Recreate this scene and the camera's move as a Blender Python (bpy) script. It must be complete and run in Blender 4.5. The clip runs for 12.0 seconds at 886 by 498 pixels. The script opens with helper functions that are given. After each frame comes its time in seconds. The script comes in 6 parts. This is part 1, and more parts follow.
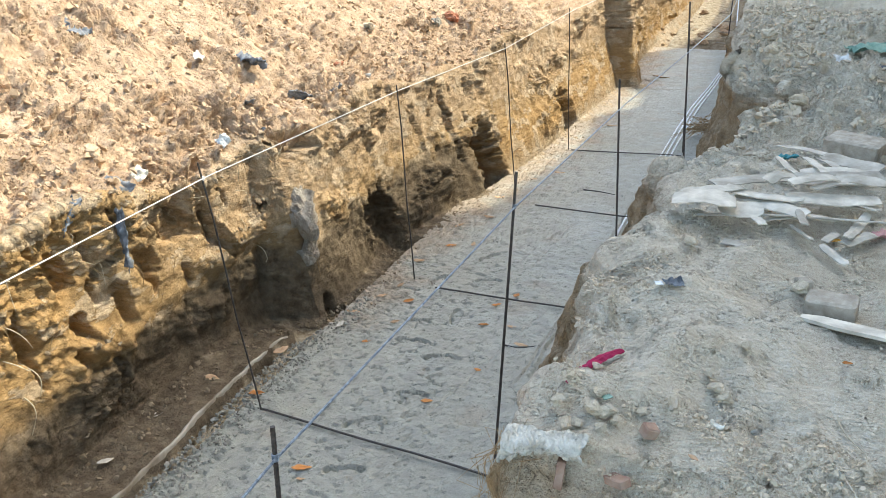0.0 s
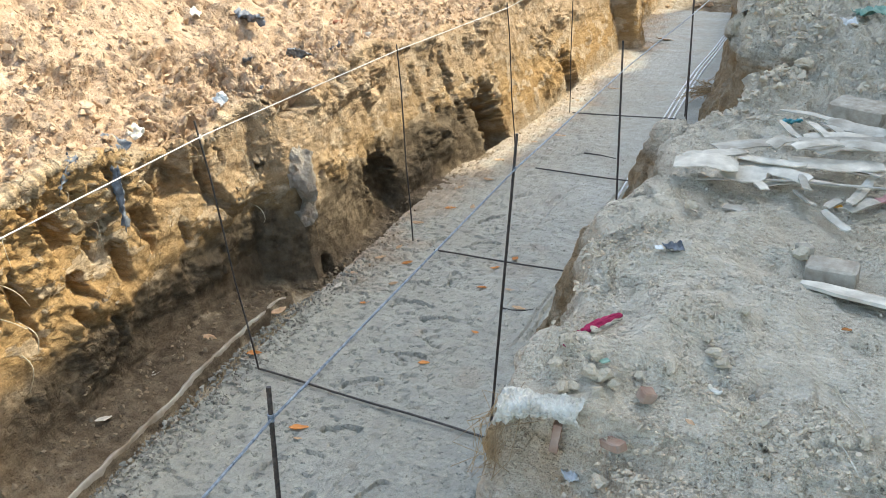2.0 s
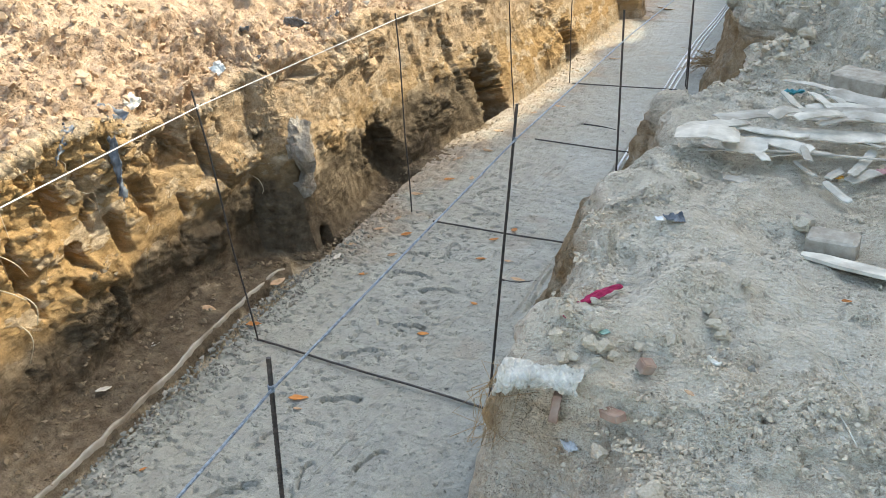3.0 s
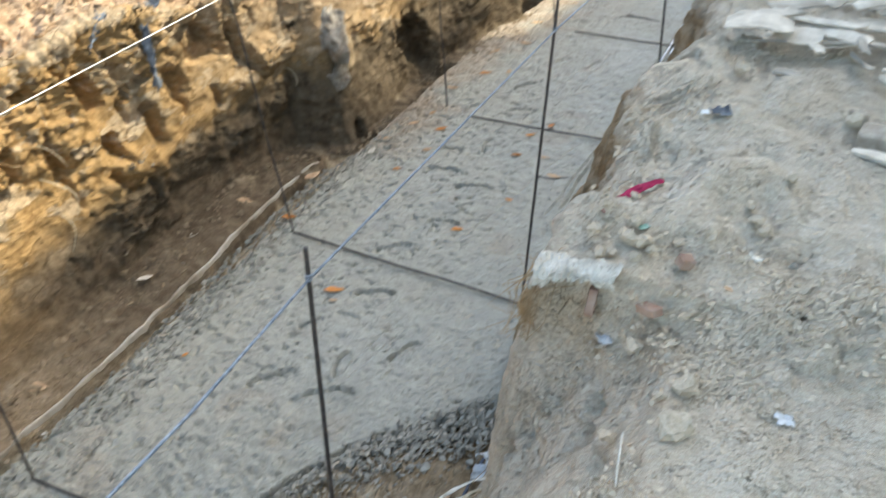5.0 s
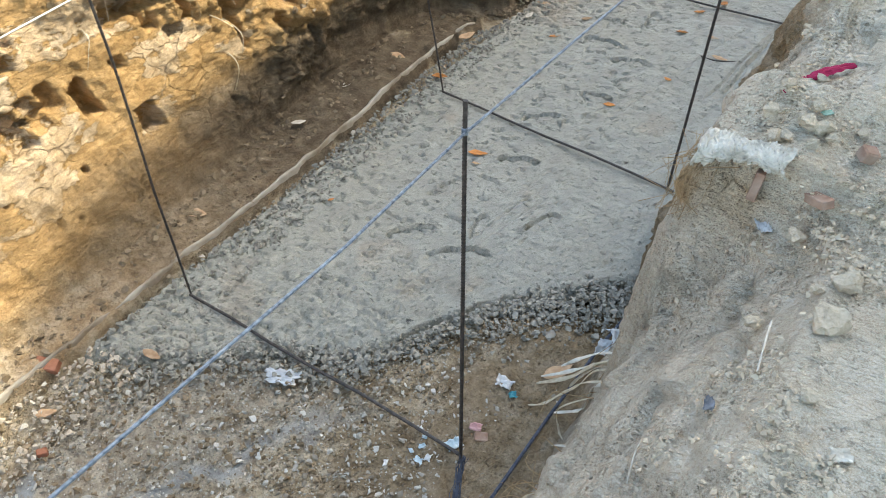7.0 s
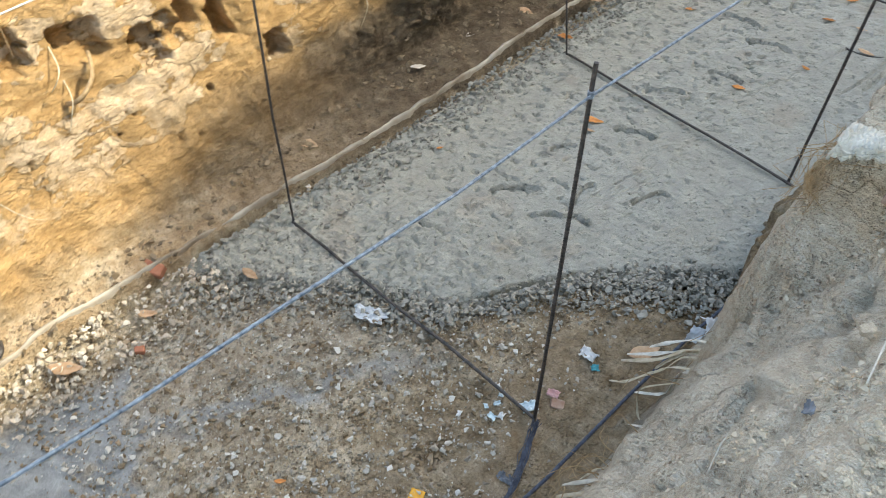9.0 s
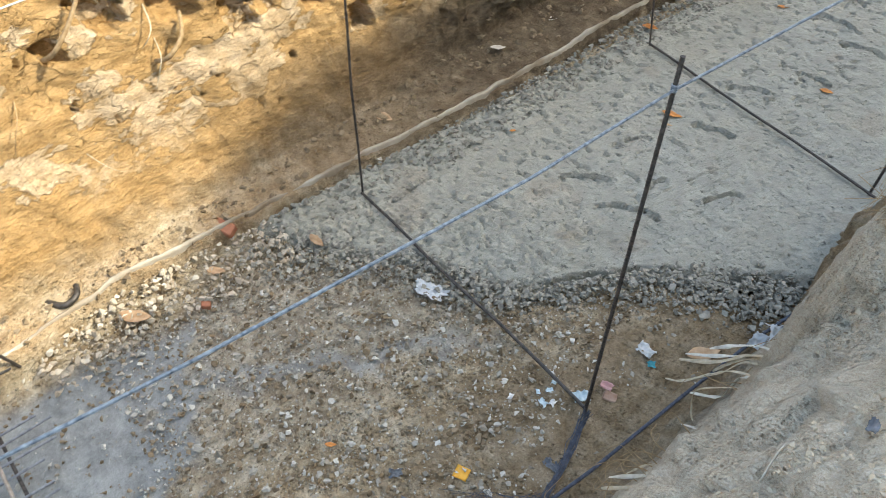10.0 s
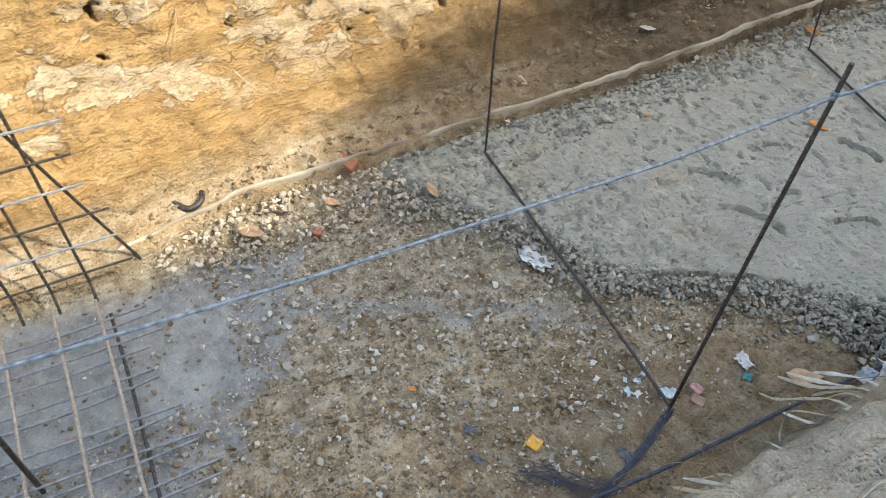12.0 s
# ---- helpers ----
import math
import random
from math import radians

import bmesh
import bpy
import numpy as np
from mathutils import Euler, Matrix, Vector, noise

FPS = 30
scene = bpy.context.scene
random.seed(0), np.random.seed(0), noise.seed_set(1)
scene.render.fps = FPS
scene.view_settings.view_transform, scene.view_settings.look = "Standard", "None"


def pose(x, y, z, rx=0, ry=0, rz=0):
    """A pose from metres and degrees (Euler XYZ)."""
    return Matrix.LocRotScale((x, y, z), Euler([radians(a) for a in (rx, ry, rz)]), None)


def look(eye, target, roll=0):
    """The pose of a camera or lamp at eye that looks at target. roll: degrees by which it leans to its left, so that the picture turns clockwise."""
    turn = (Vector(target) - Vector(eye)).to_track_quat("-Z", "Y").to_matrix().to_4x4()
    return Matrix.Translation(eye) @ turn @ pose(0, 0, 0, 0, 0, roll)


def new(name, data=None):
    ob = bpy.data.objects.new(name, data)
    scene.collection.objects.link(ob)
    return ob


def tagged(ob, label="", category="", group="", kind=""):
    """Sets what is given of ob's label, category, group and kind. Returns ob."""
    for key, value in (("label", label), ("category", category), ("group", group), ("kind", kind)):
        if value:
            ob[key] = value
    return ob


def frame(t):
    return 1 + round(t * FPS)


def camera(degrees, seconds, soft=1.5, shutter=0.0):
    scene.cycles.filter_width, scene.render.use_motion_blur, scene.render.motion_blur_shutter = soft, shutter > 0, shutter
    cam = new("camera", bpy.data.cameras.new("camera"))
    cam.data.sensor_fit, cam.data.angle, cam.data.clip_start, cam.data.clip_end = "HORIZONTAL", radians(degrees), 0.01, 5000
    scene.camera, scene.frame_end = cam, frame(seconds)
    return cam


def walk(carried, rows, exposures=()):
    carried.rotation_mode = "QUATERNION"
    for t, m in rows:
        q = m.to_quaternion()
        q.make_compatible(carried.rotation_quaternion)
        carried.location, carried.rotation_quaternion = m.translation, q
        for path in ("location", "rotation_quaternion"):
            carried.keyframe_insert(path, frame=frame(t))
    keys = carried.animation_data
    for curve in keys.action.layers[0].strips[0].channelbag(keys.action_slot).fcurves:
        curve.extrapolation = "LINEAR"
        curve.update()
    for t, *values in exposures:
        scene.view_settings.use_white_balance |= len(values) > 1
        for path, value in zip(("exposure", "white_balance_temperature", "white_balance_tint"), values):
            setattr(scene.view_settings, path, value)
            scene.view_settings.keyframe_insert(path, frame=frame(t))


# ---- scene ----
cam = camera(57.3, 12.0, soft=0.45, shutter=0.4)
PATH = [
    (0, (2.649, -1.434, 2.834), (1.965, 0.279, 2.061), -1.6),
    (0.5, (2.649, -1.43, 2.831), (1.964, 0.281, 2.054), -1.4),
    (1, (2.648, -1.423, 2.827), (1.965, 0.283, 2.039), -1.2),
    (1.5, (2.645, -1.418, 2.824), (1.967, 0.278, 2.011), -1.1),
    (2, (2.643, -1.412, 2.821), (1.973, 0.266, 1.964), -1.0),
    (2.5, (2.64, -1.406, 2.817), (1.977, 0.253, 1.919), -1.0),
    (4.3, (2.628, -1.407, 2.808), (1.982, 0.181, 1.779), -0.9),
    (4.5, (2.628, -1.402, 2.802), (1.976, 0.162, 1.739), -1.1),
    (4.9, (2.612, -1.418, 2.792), (1.952, 0.118, 1.693), -1.1),
    (5, (2.62, -1.399, 2.789), (1.935, 0.1, 1.655), -1.6),
    (5.5, (2.61, -1.413, 2.783), (1.858, -0.042, 1.535), -3.1),
    (6, (2.598, -1.422, 2.771), (1.803, -0.144, 1.453), -3.6),
    (6.5, (2.589, -1.437, 2.765), (1.749, -0.224, 1.415), -3.3),
    (7, (2.58, -1.45, 2.757), (1.706, -0.277, 1.393), -2.7),
    (7.2, (2.578, -1.454, 2.757), (1.691, -0.295, 1.39), -2.6),
    (8.8, (2.558, -1.472, 2.744), (1.57, -0.464, 1.328), -1.6),
    (9, (2.551, -1.473, 2.741), (1.55, -0.499, 1.309), -0.9),
    (9.5, (2.552, -1.491, 2.751), (1.515, -0.577, 1.306), -0.8),
    (10, (2.546, -1.495, 2.752), (1.473, -0.655, 1.288), -0.5),
    (10.5, (2.542, -1.506, 2.75), (1.448, -0.733, 1.265), 0.5),
    (11, (2.54, -1.517, 2.754), (1.427, -0.8, 1.255), 1.1),
    (11.5, (2.54, -1.53, 2.744), (1.405, -0.873, 1.234), 1.5),
    (12, (2.542, -1.543, 2.742), (1.39, -0.941, 1.221), 2.2),
]
walk(cam, [(t, look(eye, target, roll)) for t, eye, target, roll in PATH], [(0, 1.99, 7000, 1.5), (4, 2.03, 7100, 1.5), (7, 2.11, 7200, 1.5), (12, 1.92, 7250, 1.5)])


# ---- light ----
SUN = Vector((1.0, 0.95, 1.6)).normalized()
world = bpy.data.worlds.new("world")
scene.world = world
world.use_nodes = True
sky = world.node_tree.nodes.new("ShaderNodeTexSky")
sky.sky_type = "NISHITA"
sky.sun_disc = False
sky.sun_elevation = math.asin(SUN.z)
sky.sun_rotation = math.atan2(SUN.x, SUN.y)
sky.altitude = 100
sky.air_density = 1.0
sky.dust_density = 2.5
backdrop_shader = world.node_tree.nodes["Background"]
backdrop_shader.inputs["Strength"].default_value = 0.15
world.node_tree.links.new(sky.outputs[0], backdrop_shader.inputs["Color"])
sun = new("sun", bpy.data.lights.new("sun", "SUN"))
sun.data.energy = 1.6
sun.data.angle = radians(1.0)
sun.data.color = (1.0, 0.95, 0.87)
sun.matrix_world = look(SUN * 30, (0, 0, 0))


# ---- noise on arrays ----
def _hash(ix, iy, iz, seed):
    u = np.uint32
    h = ix.astype(u) * u(374761393) + iy.astype(u) * u(668265263) + iz.astype(u) * u(2147483647) + u((seed * 1274126177) & 0xFFFFFFFF)
    h = (h ^ (h >> u(13))) * u(1274126177)
    h = (h ^ (h >> u(16))) * u(2246822519)
    return h ^ (h >> u(15))


def vnoise(p, seed=0):
    """Smooth noise from -1 to 1 at the points p (n, 3)."""
    p = np.asarray(p, np.float64)
    fl = np.floor(p)
    i = fl.astype(np.int32)
    f = (p - fl).astype(np.float32)
    w = f * f * f * (f * (f * 6 - 15) + 10)
    out = np.zeros(len(p), np.float32)
    k = np.float32(1 / 511.5)
    for dx in (0, 1):
        wx = w[:, 0] if dx else 1 - w[:, 0]
        for dy in (0, 1):
            wxy = wx * (w[:, 1] if dy else 1 - w[:, 1])
            for dz in (0, 1):
                h = _hash(i[:, 0] + dx, i[:, 1] + dy, i[:, 2] + dz, seed)
                g = ((h & np.uint32(1023)) * k - 1) * (f[:, 0] - dx)
                g += (((h >> np.uint32(10)) & np.uint32(1023)) * k - 1) * (f[:, 1] - dy)
                g += (((h >> np.uint32(20)) & np.uint32(1023)) * k - 1) * (f[:, 2] - dz)
                out += wxy * (w[:, 2] if dz else 1 - w[:, 2]) * g
    return out * 1.3


def fbm(p, scale, octaves=4, seed=0, gain=0.5):
    p = np.asarray(p, float) * np.asarray(scale, float)
    out, amp = np.zeros(len(p)), 1.0
    for o in range(octaves):
        out += amp * vnoise(p, seed + o * 7)
        p, amp = p * 2.03 + 5.1, amp * gain
    return out


def clods(p, scale, seed=0):
    """Rounded lumps with creases between them, 0 to 1 (cellular)."""
    p = np.asarray(p, float) * scale
    i = np.floor(p).astype(np.int64)
    best = np.full(len(p), 9.0)
    for dx in (-1, 0, 1):
        for dy in (-1, 0, 1):
            for dz in (-1, 0, 1):
                c = i + (dx, dy, dz)
                h = _hash(c[:, 0], c[:, 1], c[:, 2], seed)
                q = c + np.stack([(h & 1023) / 1023, ((h >> 10) & 1023) / 1023, ((h >> 20) & 1023) / 1023], -1)
                best = np.minimum(best, ((p - q) ** 2).sum(-1))
    return 1 - np.sqrt(best).clip(0, 1)


def cells(p, scale, seed=0):
    """Flat facets: each cell has an offset and a tilt of its own, about -1 to 1."""
    p = np.asarray(p, float) * np.asarray(scale, float)
    i = np.floor(p).astype(np.int64)
    best, out = np.full(len(p), 9.0), np.zeros(len(p))
    for dx in (-1, 0, 1):
        for dy in (-1, 0, 1):
            for dz in (-1, 0, 1):
                c = i + (dx, dy, dz)
                h = _hash(c[:, 0], c[:, 1], c[:, 2], seed)
                a, b, e = (h & 1023) / 1023, ((h >> 10) & 1023) / 1023, ((h >> 20) & 1023) / 1023
                q = p - c - np.stack([a, b, e], -1)
                dist = (q * q).sum(-1)
                near = dist < best
                best = np.where(near, dist, best)
                out = np.where(near, (a * 7.3 % 1) * 2 - 1 + (b * 5.1 % 1 - 0.5) * q[:, 1] * 1.6 + (e * 3.7 % 1 - 0.5) * q[:, 2] * 1.6, out)
    return out


def only(mask, n, build):
    """Values of build(indices) where mask holds, else 0."""
    out = np.zeros(n)
    k = np.nonzero(mask)[0]
    out[k] = build(k)
    return out


def smooth(a, b, v):
    t = np.clip((v - a) / (b - a), 0, 1)
    return t * t * (3 - 2 * t)


# ---- materials ----
def mat_new(name, rough=0.9, spec=0.3):
    m = bpy.data.materials.new(name)
    m.use_nodes = True
    b = m.node_tree.nodes["Principled BSDF"]
    b.inputs["Roughness"].default_value = rough
    b.inputs["Specular IOR Level"].default_value = spec
    return m, m.node_tree, b


def nd(tree, kind, **sets):
    n = tree.nodes.new(kind)
    for k, v in sets.items():
        if k in n.inputs:
            n.inputs[k].default_value = v
    return n


def coords(tree, scale=(1, 1, 1)):
    c = tree.nodes.new("ShaderNodeTexCoord")
    m = tree.nodes.new("ShaderNodeMapping")
    m.inputs["Scale"].default_value = scale
    tree.links.new(c.outputs["Object"], m.inputs["Vector"])
    return m.outputs[0]


def noise_tex(tree, vec, scale, detail=5, rough=0.6):
    n = nd(tree, "ShaderNodeTexNoise", Scale=scale, Detail=detail, Roughness=rough)
    tree.links.new(vec, n.inputs["Vector"])
    return n.outputs["Fac"]


def ramp(tree, fac, *stops):
    r = tree.nodes.new("ShaderNodeValToRGB")
    e = r.color_ramp.elements
    while len(e) < len(stops):
        e.new(0.5)
    for k, (pos, col) in zip(e, stops):
        k.position, k.color = pos, (*col, 1)
    tree.links.new(fac, r.inputs[0])
    return r.outputs[0]


def mix(tree, fac, a, b, blend="MIX"):
    n = tree.nodes.new("ShaderNodeMix")
    n.data_type, n.blend_type = "RGBA", blend
    if isinstance(fac, float):
        n.inputs[0].default_value = fac
    else:
        tree.links.new(fac, n.inputs[0])
    for slot, v in ((6, a), (7, b)):
        if isinstance(v, tuple):
            n.inputs[slot].default_value = (*v, 1)
        else:
            tree.links.new(v, n.inputs[slot])
    return n.outputs[2]


def math_node(tree, op, a, b=0.0):
    n = tree.nodes.new("ShaderNodeMath")
    n.operation = op
    for slot, v in ((0, a), (1, b)):
        if isinstance(v, (int, float)):
            n.inputs[slot].default_value = v
        else:
            tree.links.new(v, n.inputs[slot])
    return n.outputs[0]


def bump(tree, bsdf, height, strength=0.5, dist=0.01, prev=None):
    n = nd(tree, "ShaderNodeBump", Strength=strength, Distance=dist)
    tree.links.new(height, n.inputs["Height"])
    if prev is not None:
        tree.links.new(prev, n.inputs["Normal"])
    tree.links.new(n.outputs[0], bsdf.inputs["Normal"])
    return n.outputs[0]


def simple(name, dark, light, scale=20, rough=0.8, spec=0.3, metal=0.0, relief=0.3, dist=0.003, stretch=(1, 1, 1), vary=0.0):
    m, t, b = mat_new(name, rough, spec)
    v = coords(t, stretch)
    f = noise_tex(t, v, scale)
    col = ramp(t, f, (0.3, dark), (0.7, light))
    if vary:
        info = t.nodes.new("ShaderNodeObjectInfo")
        hsv = t.nodes.new("ShaderNodeHueSaturation")
        val = math_node(t, "MULTIPLY_ADD", info.outputs["Random"], vary * 2)
        t.nodes[-1].inputs[2].default_value = 1 - vary
        t.links.new(val, hsv.inputs["Value"])
        t.links.new(col, hsv.inputs["Color"])
        col = hsv.outputs[0]
    t.links.new(col, b.inputs["Base Color"])
    b.inputs["Metallic"].default_value = metal
    bump(t, b, noise_tex(t, v, scale * 4), relief, dist)
    return m


def stones_mat(name, *cols, rough=0.85, dusty=(0.4, 0.36, 0.3), dust=0.35):
    """Loose stones: each one takes its own tone."""
    m, t, b = mat_new(name, rough)
    g = t.nodes.new("ShaderNodeNewGeometry")
    base = ramp(t, g.outputs["Random Per Island"], *[(i / max(1, len(cols) - 1), c) for i, c in enumerate(cols)])
    v = coords(t)
    f = noise_tex(t, v, 60)
    col = mix(t, math_node(t, "MULTIPLY", f, dust), base, dusty)
    col = mix(t, 0.35, col, ramp(t, noise_tex(t, v, 180), (0.3, (0.25, 0.25, 0.25)), (0.7, (0.8, 0.8, 0.8))), "OVERLAY")
    t.links.new(col, b.inputs["Base Color"])
    bump(t, b, noise_tex(t, v, 120), 0.5, 0.004)
    return m


def crumbs(t, v, scale, keep):
    """Rounded grains of a given size; only the share above keep stands proud, 0 to 0.5."""
    vor = nd(t, "ShaderNodeTexVoronoi", Scale=float(scale))
    t.links.new(v, vor.inputs["Vector"])
    tone = t.nodes.new("ShaderNodeSeparateColor")
    t.links.new(vor.outputs["Color"], tone.inputs[0])
    dome = math_node(t, "MAXIMUM", math_node(t, "SUBTRACT", 0.5, vor.outputs["Distance"]), 0.0)
    return math_node(t, "MULTIPLY", dome, math_node(t, "GREATER_THAN", tone.outputs[0], keep))


def soil_mat():
    m, t, b = mat_new("soil", 0.95, 0.15)
    v = coords(t)
    zone = t.nodes.new("ShaderNodeAttribute")
    zone.attribute_name = "zone"
    sep = t.nodes.new("ShaderNodeSeparateColor")
    t.links.new(zone.outputs["Color"], sep.inputs[0])
    heap, face, bank = sep.outputs
    wet = zone.outputs["Alpha"]
    big, mid, fine = noise_tex(t, v, 1.7, 6), noise_tex(t, v, 13, 6), noise_tex(t, v, 85, 6, 0.7)
    grain = noise_tex(t, v, 320, 2, 0.5)
    strata = noise_tex(t, coords(t, (1.0, 1.0, 5.0)), 5, 7, 0.65)
    floor_c = ramp(t, mid, (0.32, (0.19, 0.135, 0.08)), (0.5, (0.355, 0.285, 0.19)), (0.68, (0.49, 0.42, 0.315)))
    heap_c = ramp(t, mid, (0.3, (0.35, 0.235, 0.15)), (0.5, (0.47, 0.335, 0.225)), (0.7, (0.56, 0.425, 0.305)))
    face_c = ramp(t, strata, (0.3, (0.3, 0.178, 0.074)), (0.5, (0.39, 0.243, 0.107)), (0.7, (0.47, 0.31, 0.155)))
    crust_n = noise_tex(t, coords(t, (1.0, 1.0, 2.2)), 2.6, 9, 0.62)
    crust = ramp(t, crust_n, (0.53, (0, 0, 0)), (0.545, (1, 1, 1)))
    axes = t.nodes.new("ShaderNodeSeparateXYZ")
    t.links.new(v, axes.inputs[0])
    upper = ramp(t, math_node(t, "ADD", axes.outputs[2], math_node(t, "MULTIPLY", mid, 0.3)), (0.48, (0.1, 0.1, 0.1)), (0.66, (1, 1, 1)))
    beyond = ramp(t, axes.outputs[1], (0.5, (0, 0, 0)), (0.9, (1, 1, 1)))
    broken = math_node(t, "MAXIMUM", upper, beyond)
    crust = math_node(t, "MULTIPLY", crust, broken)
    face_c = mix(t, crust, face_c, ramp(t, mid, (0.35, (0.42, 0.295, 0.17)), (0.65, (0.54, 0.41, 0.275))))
    bank_c = ramp(t, mid, (0.3, (0.56, 0.485, 0.37)), (0.5, (0.66, 0.58, 0.455)), (0.7, (0.73, 0.65, 0.52)))
    bank_c = mix(t, ramp(t, big, (0.45, (0, 0, 0)), (0.66, (0.6, 0.6, 0.6))), bank_c, (0.57, 0.485, 0.365))
    wet_c = ramp(t, mid, (0.3, (0.19, 0.195, 0.19)), (0.7, (0.33, 0.34, 0.33)))
    g62, g130 = crumbs(t, v, 62, 0.5), crumbs(t, v, 130, 0.35)
    clump = ramp(t, noise_tex(t, v, 5, 4, 0.6), (0.42, (0.3, 0.3, 0.3)), (0.58, (1, 1, 1)))
    grit = math_node(t, "MULTIPLY", math_node(t, "MAXIMUM", math_node(t, "GREATER_THAN", g62, 0.1), math_node(t, "GREATER_THAN", g130, 0.12)), clump)
    # grains darker than the dust: their contact shade is put into the colour
    bank_c = mix(t, math_node(t, "MULTIPLY", grit, 0.25), bank_c, (0.43, 0.365, 0.27))
    floor_c = mix(t, math_node(t, "MULTIPLY", grit, 0.5), floor_c, ramp(t, fine, (0.4, (0.15, 0.105, 0.06)), (0.6, (0.46, 0.4, 0.31))))
    # the heap's grains carry the same painted shade
    heap_c = mix(t, math_node(t, "MULTIPLY", grit, 0.3), heap_c, (0.36, 0.24, 0.15))
    col = mix(t, heap, floor_c, heap_c)
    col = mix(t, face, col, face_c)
    col = mix(t, bank, col, bank_c)
    # dark tint: damp soil, plus shade of the trench sides put into the colour
    damp_and_shade = t.nodes.new("ShaderNodeAttribute")
    damp_and_shade.attribute_name = "damp_and_shade"
    col = mix(t, damp_and_shade.outputs["Fac"], col, ramp(t, mid, (0.3, (0.085, 0.06, 0.037)), (0.7, (0.2, 0.152, 0.1))))
    col = mix(t, wet, col, wet_c)
    col = mix(t, 0.22, col, ramp(t, fine, (0.36, (0.22, 0.22, 0.22)), (0.64, (0.84, 0.84, 0.84))), "OVERLAY")
    col = mix(t, 0.3, col, ramp(t, grain, (0.38, (0.25, 0.25, 0.25)), (0.62, (0.78, 0.78, 0.78))), "OVERLAY")
    t.links.new(col, b.inputs["Base Color"])
    r = math_node(t, "MULTIPLY_ADD", wet, -0.4)
    t.nodes[-1].inputs[2].default_value = 0.95
    t.links.new(r, b.inputs["Roughness"])
    # loose grain of the heap, the dust and the bed: clustered crumbs of three sizes
    n1 = bump(t, b, mid, 0.7, 0.022)
    dry = math_node(t, "SUBTRACT", 1.0, math_node(t, "MAXIMUM", math_node(t, "MULTIPLY", face, 0.75), wet))
    gate = math_node(t, "MULTIPLY", clump, dry)
    n2 = bump(t, b, math_node(t, "MULTIPLY", crumbs(t, v, 34, 0.55), math_node(t, "MULTIPLY", gate, heap)), 1.0, 0.03, n1)
    n2 = bump(t, b, math_node(t, "MULTIPLY", g62, gate), 1.0, 0.03, n2)
    n2 = bump(t, b, math_node(t, "MULTIPLY", g130, gate), 1.0, 0.016, n2)
    n2 = bump(t, b, math_node(t, "MULTIPLY", crumbs(t, v, 290, 0.3), dry), 0.8, 0.0035, n2)
    # flakes and fine cracks of the cut face
    jog = nd(t, "ShaderNodeTexNoise", Scale=7.0, Detail=5.0)
    t.links.new(v, jog.inputs["Vector"])
    bent = mix(t, 0.2, coords(t, (1.0, 1.0, 1.5)), jog.outputs["Color"])
    crack = nd(t, "ShaderNodeTexVoronoi", Scale=6.5)
    crack.feature = "DISTANCE_TO_EDGE"
    t.links.new(bent, crack.inputs["Vector"])
    open_crack = ramp(t, crack.outputs["Distance"], (0.0, (1, 1, 1)), (0.03, (0, 0, 0)))
    gap = math_node(t, "MULTIPLY", broken, math_node(t, "MULTIPLY", open_crack, ramp(t, big, (0.5, (0, 0, 0)), (0.56, (1, 1, 1)))))
    n3 = bump(t, b, math_node(t, "MULTIPLY", math_node(t, "MULTIPLY", gap, face), -1.0), 1.0, 0.012, n2)
    scuff = noise_tex(t, coords(t, (2.0, 1.0, 5.0)), 9, 6, 0.62)
    steps = ramp(t, scuff, (0.4, (0, 0, 0)), (0.42, (0.35, 0.35, 0.35)), (0.5, (0.35, 0.35, 0.35)), (0.515, (0.7, 0.7, 0.7)), (0.58, (0.7, 0.7, 0.7)), (0.595, (1, 1, 1)))
    n3 = bump(t, b, math_node(t, "MULTIPLY", steps, face), 0.9, 0.022, n3)
    n3 = bump(t, b, math_node(t, "MULTIPLY", crust, face), 0.9, 0.012, n3)
    # wind and foot lines in the bank's dust
    lines = nd(t, "ShaderNodeMapping")
    lines.inputs["Rotation"].default_value = (0.0, 0.0, 0.55)
    lines.inputs["Scale"].default_value = (1.0, 4.5, 3.0)
    t.links.new(v, lines.inputs["Vector"])
    n3 = bump(t, b, math_node(t, "MULTIPLY", noise_tex(t, lines.outputs[0], 13, 6, 0.6), bank), 1.0, 0.032, n3)
    bump(t, b, grain, 0.5, 0.0035, n3)
    return m


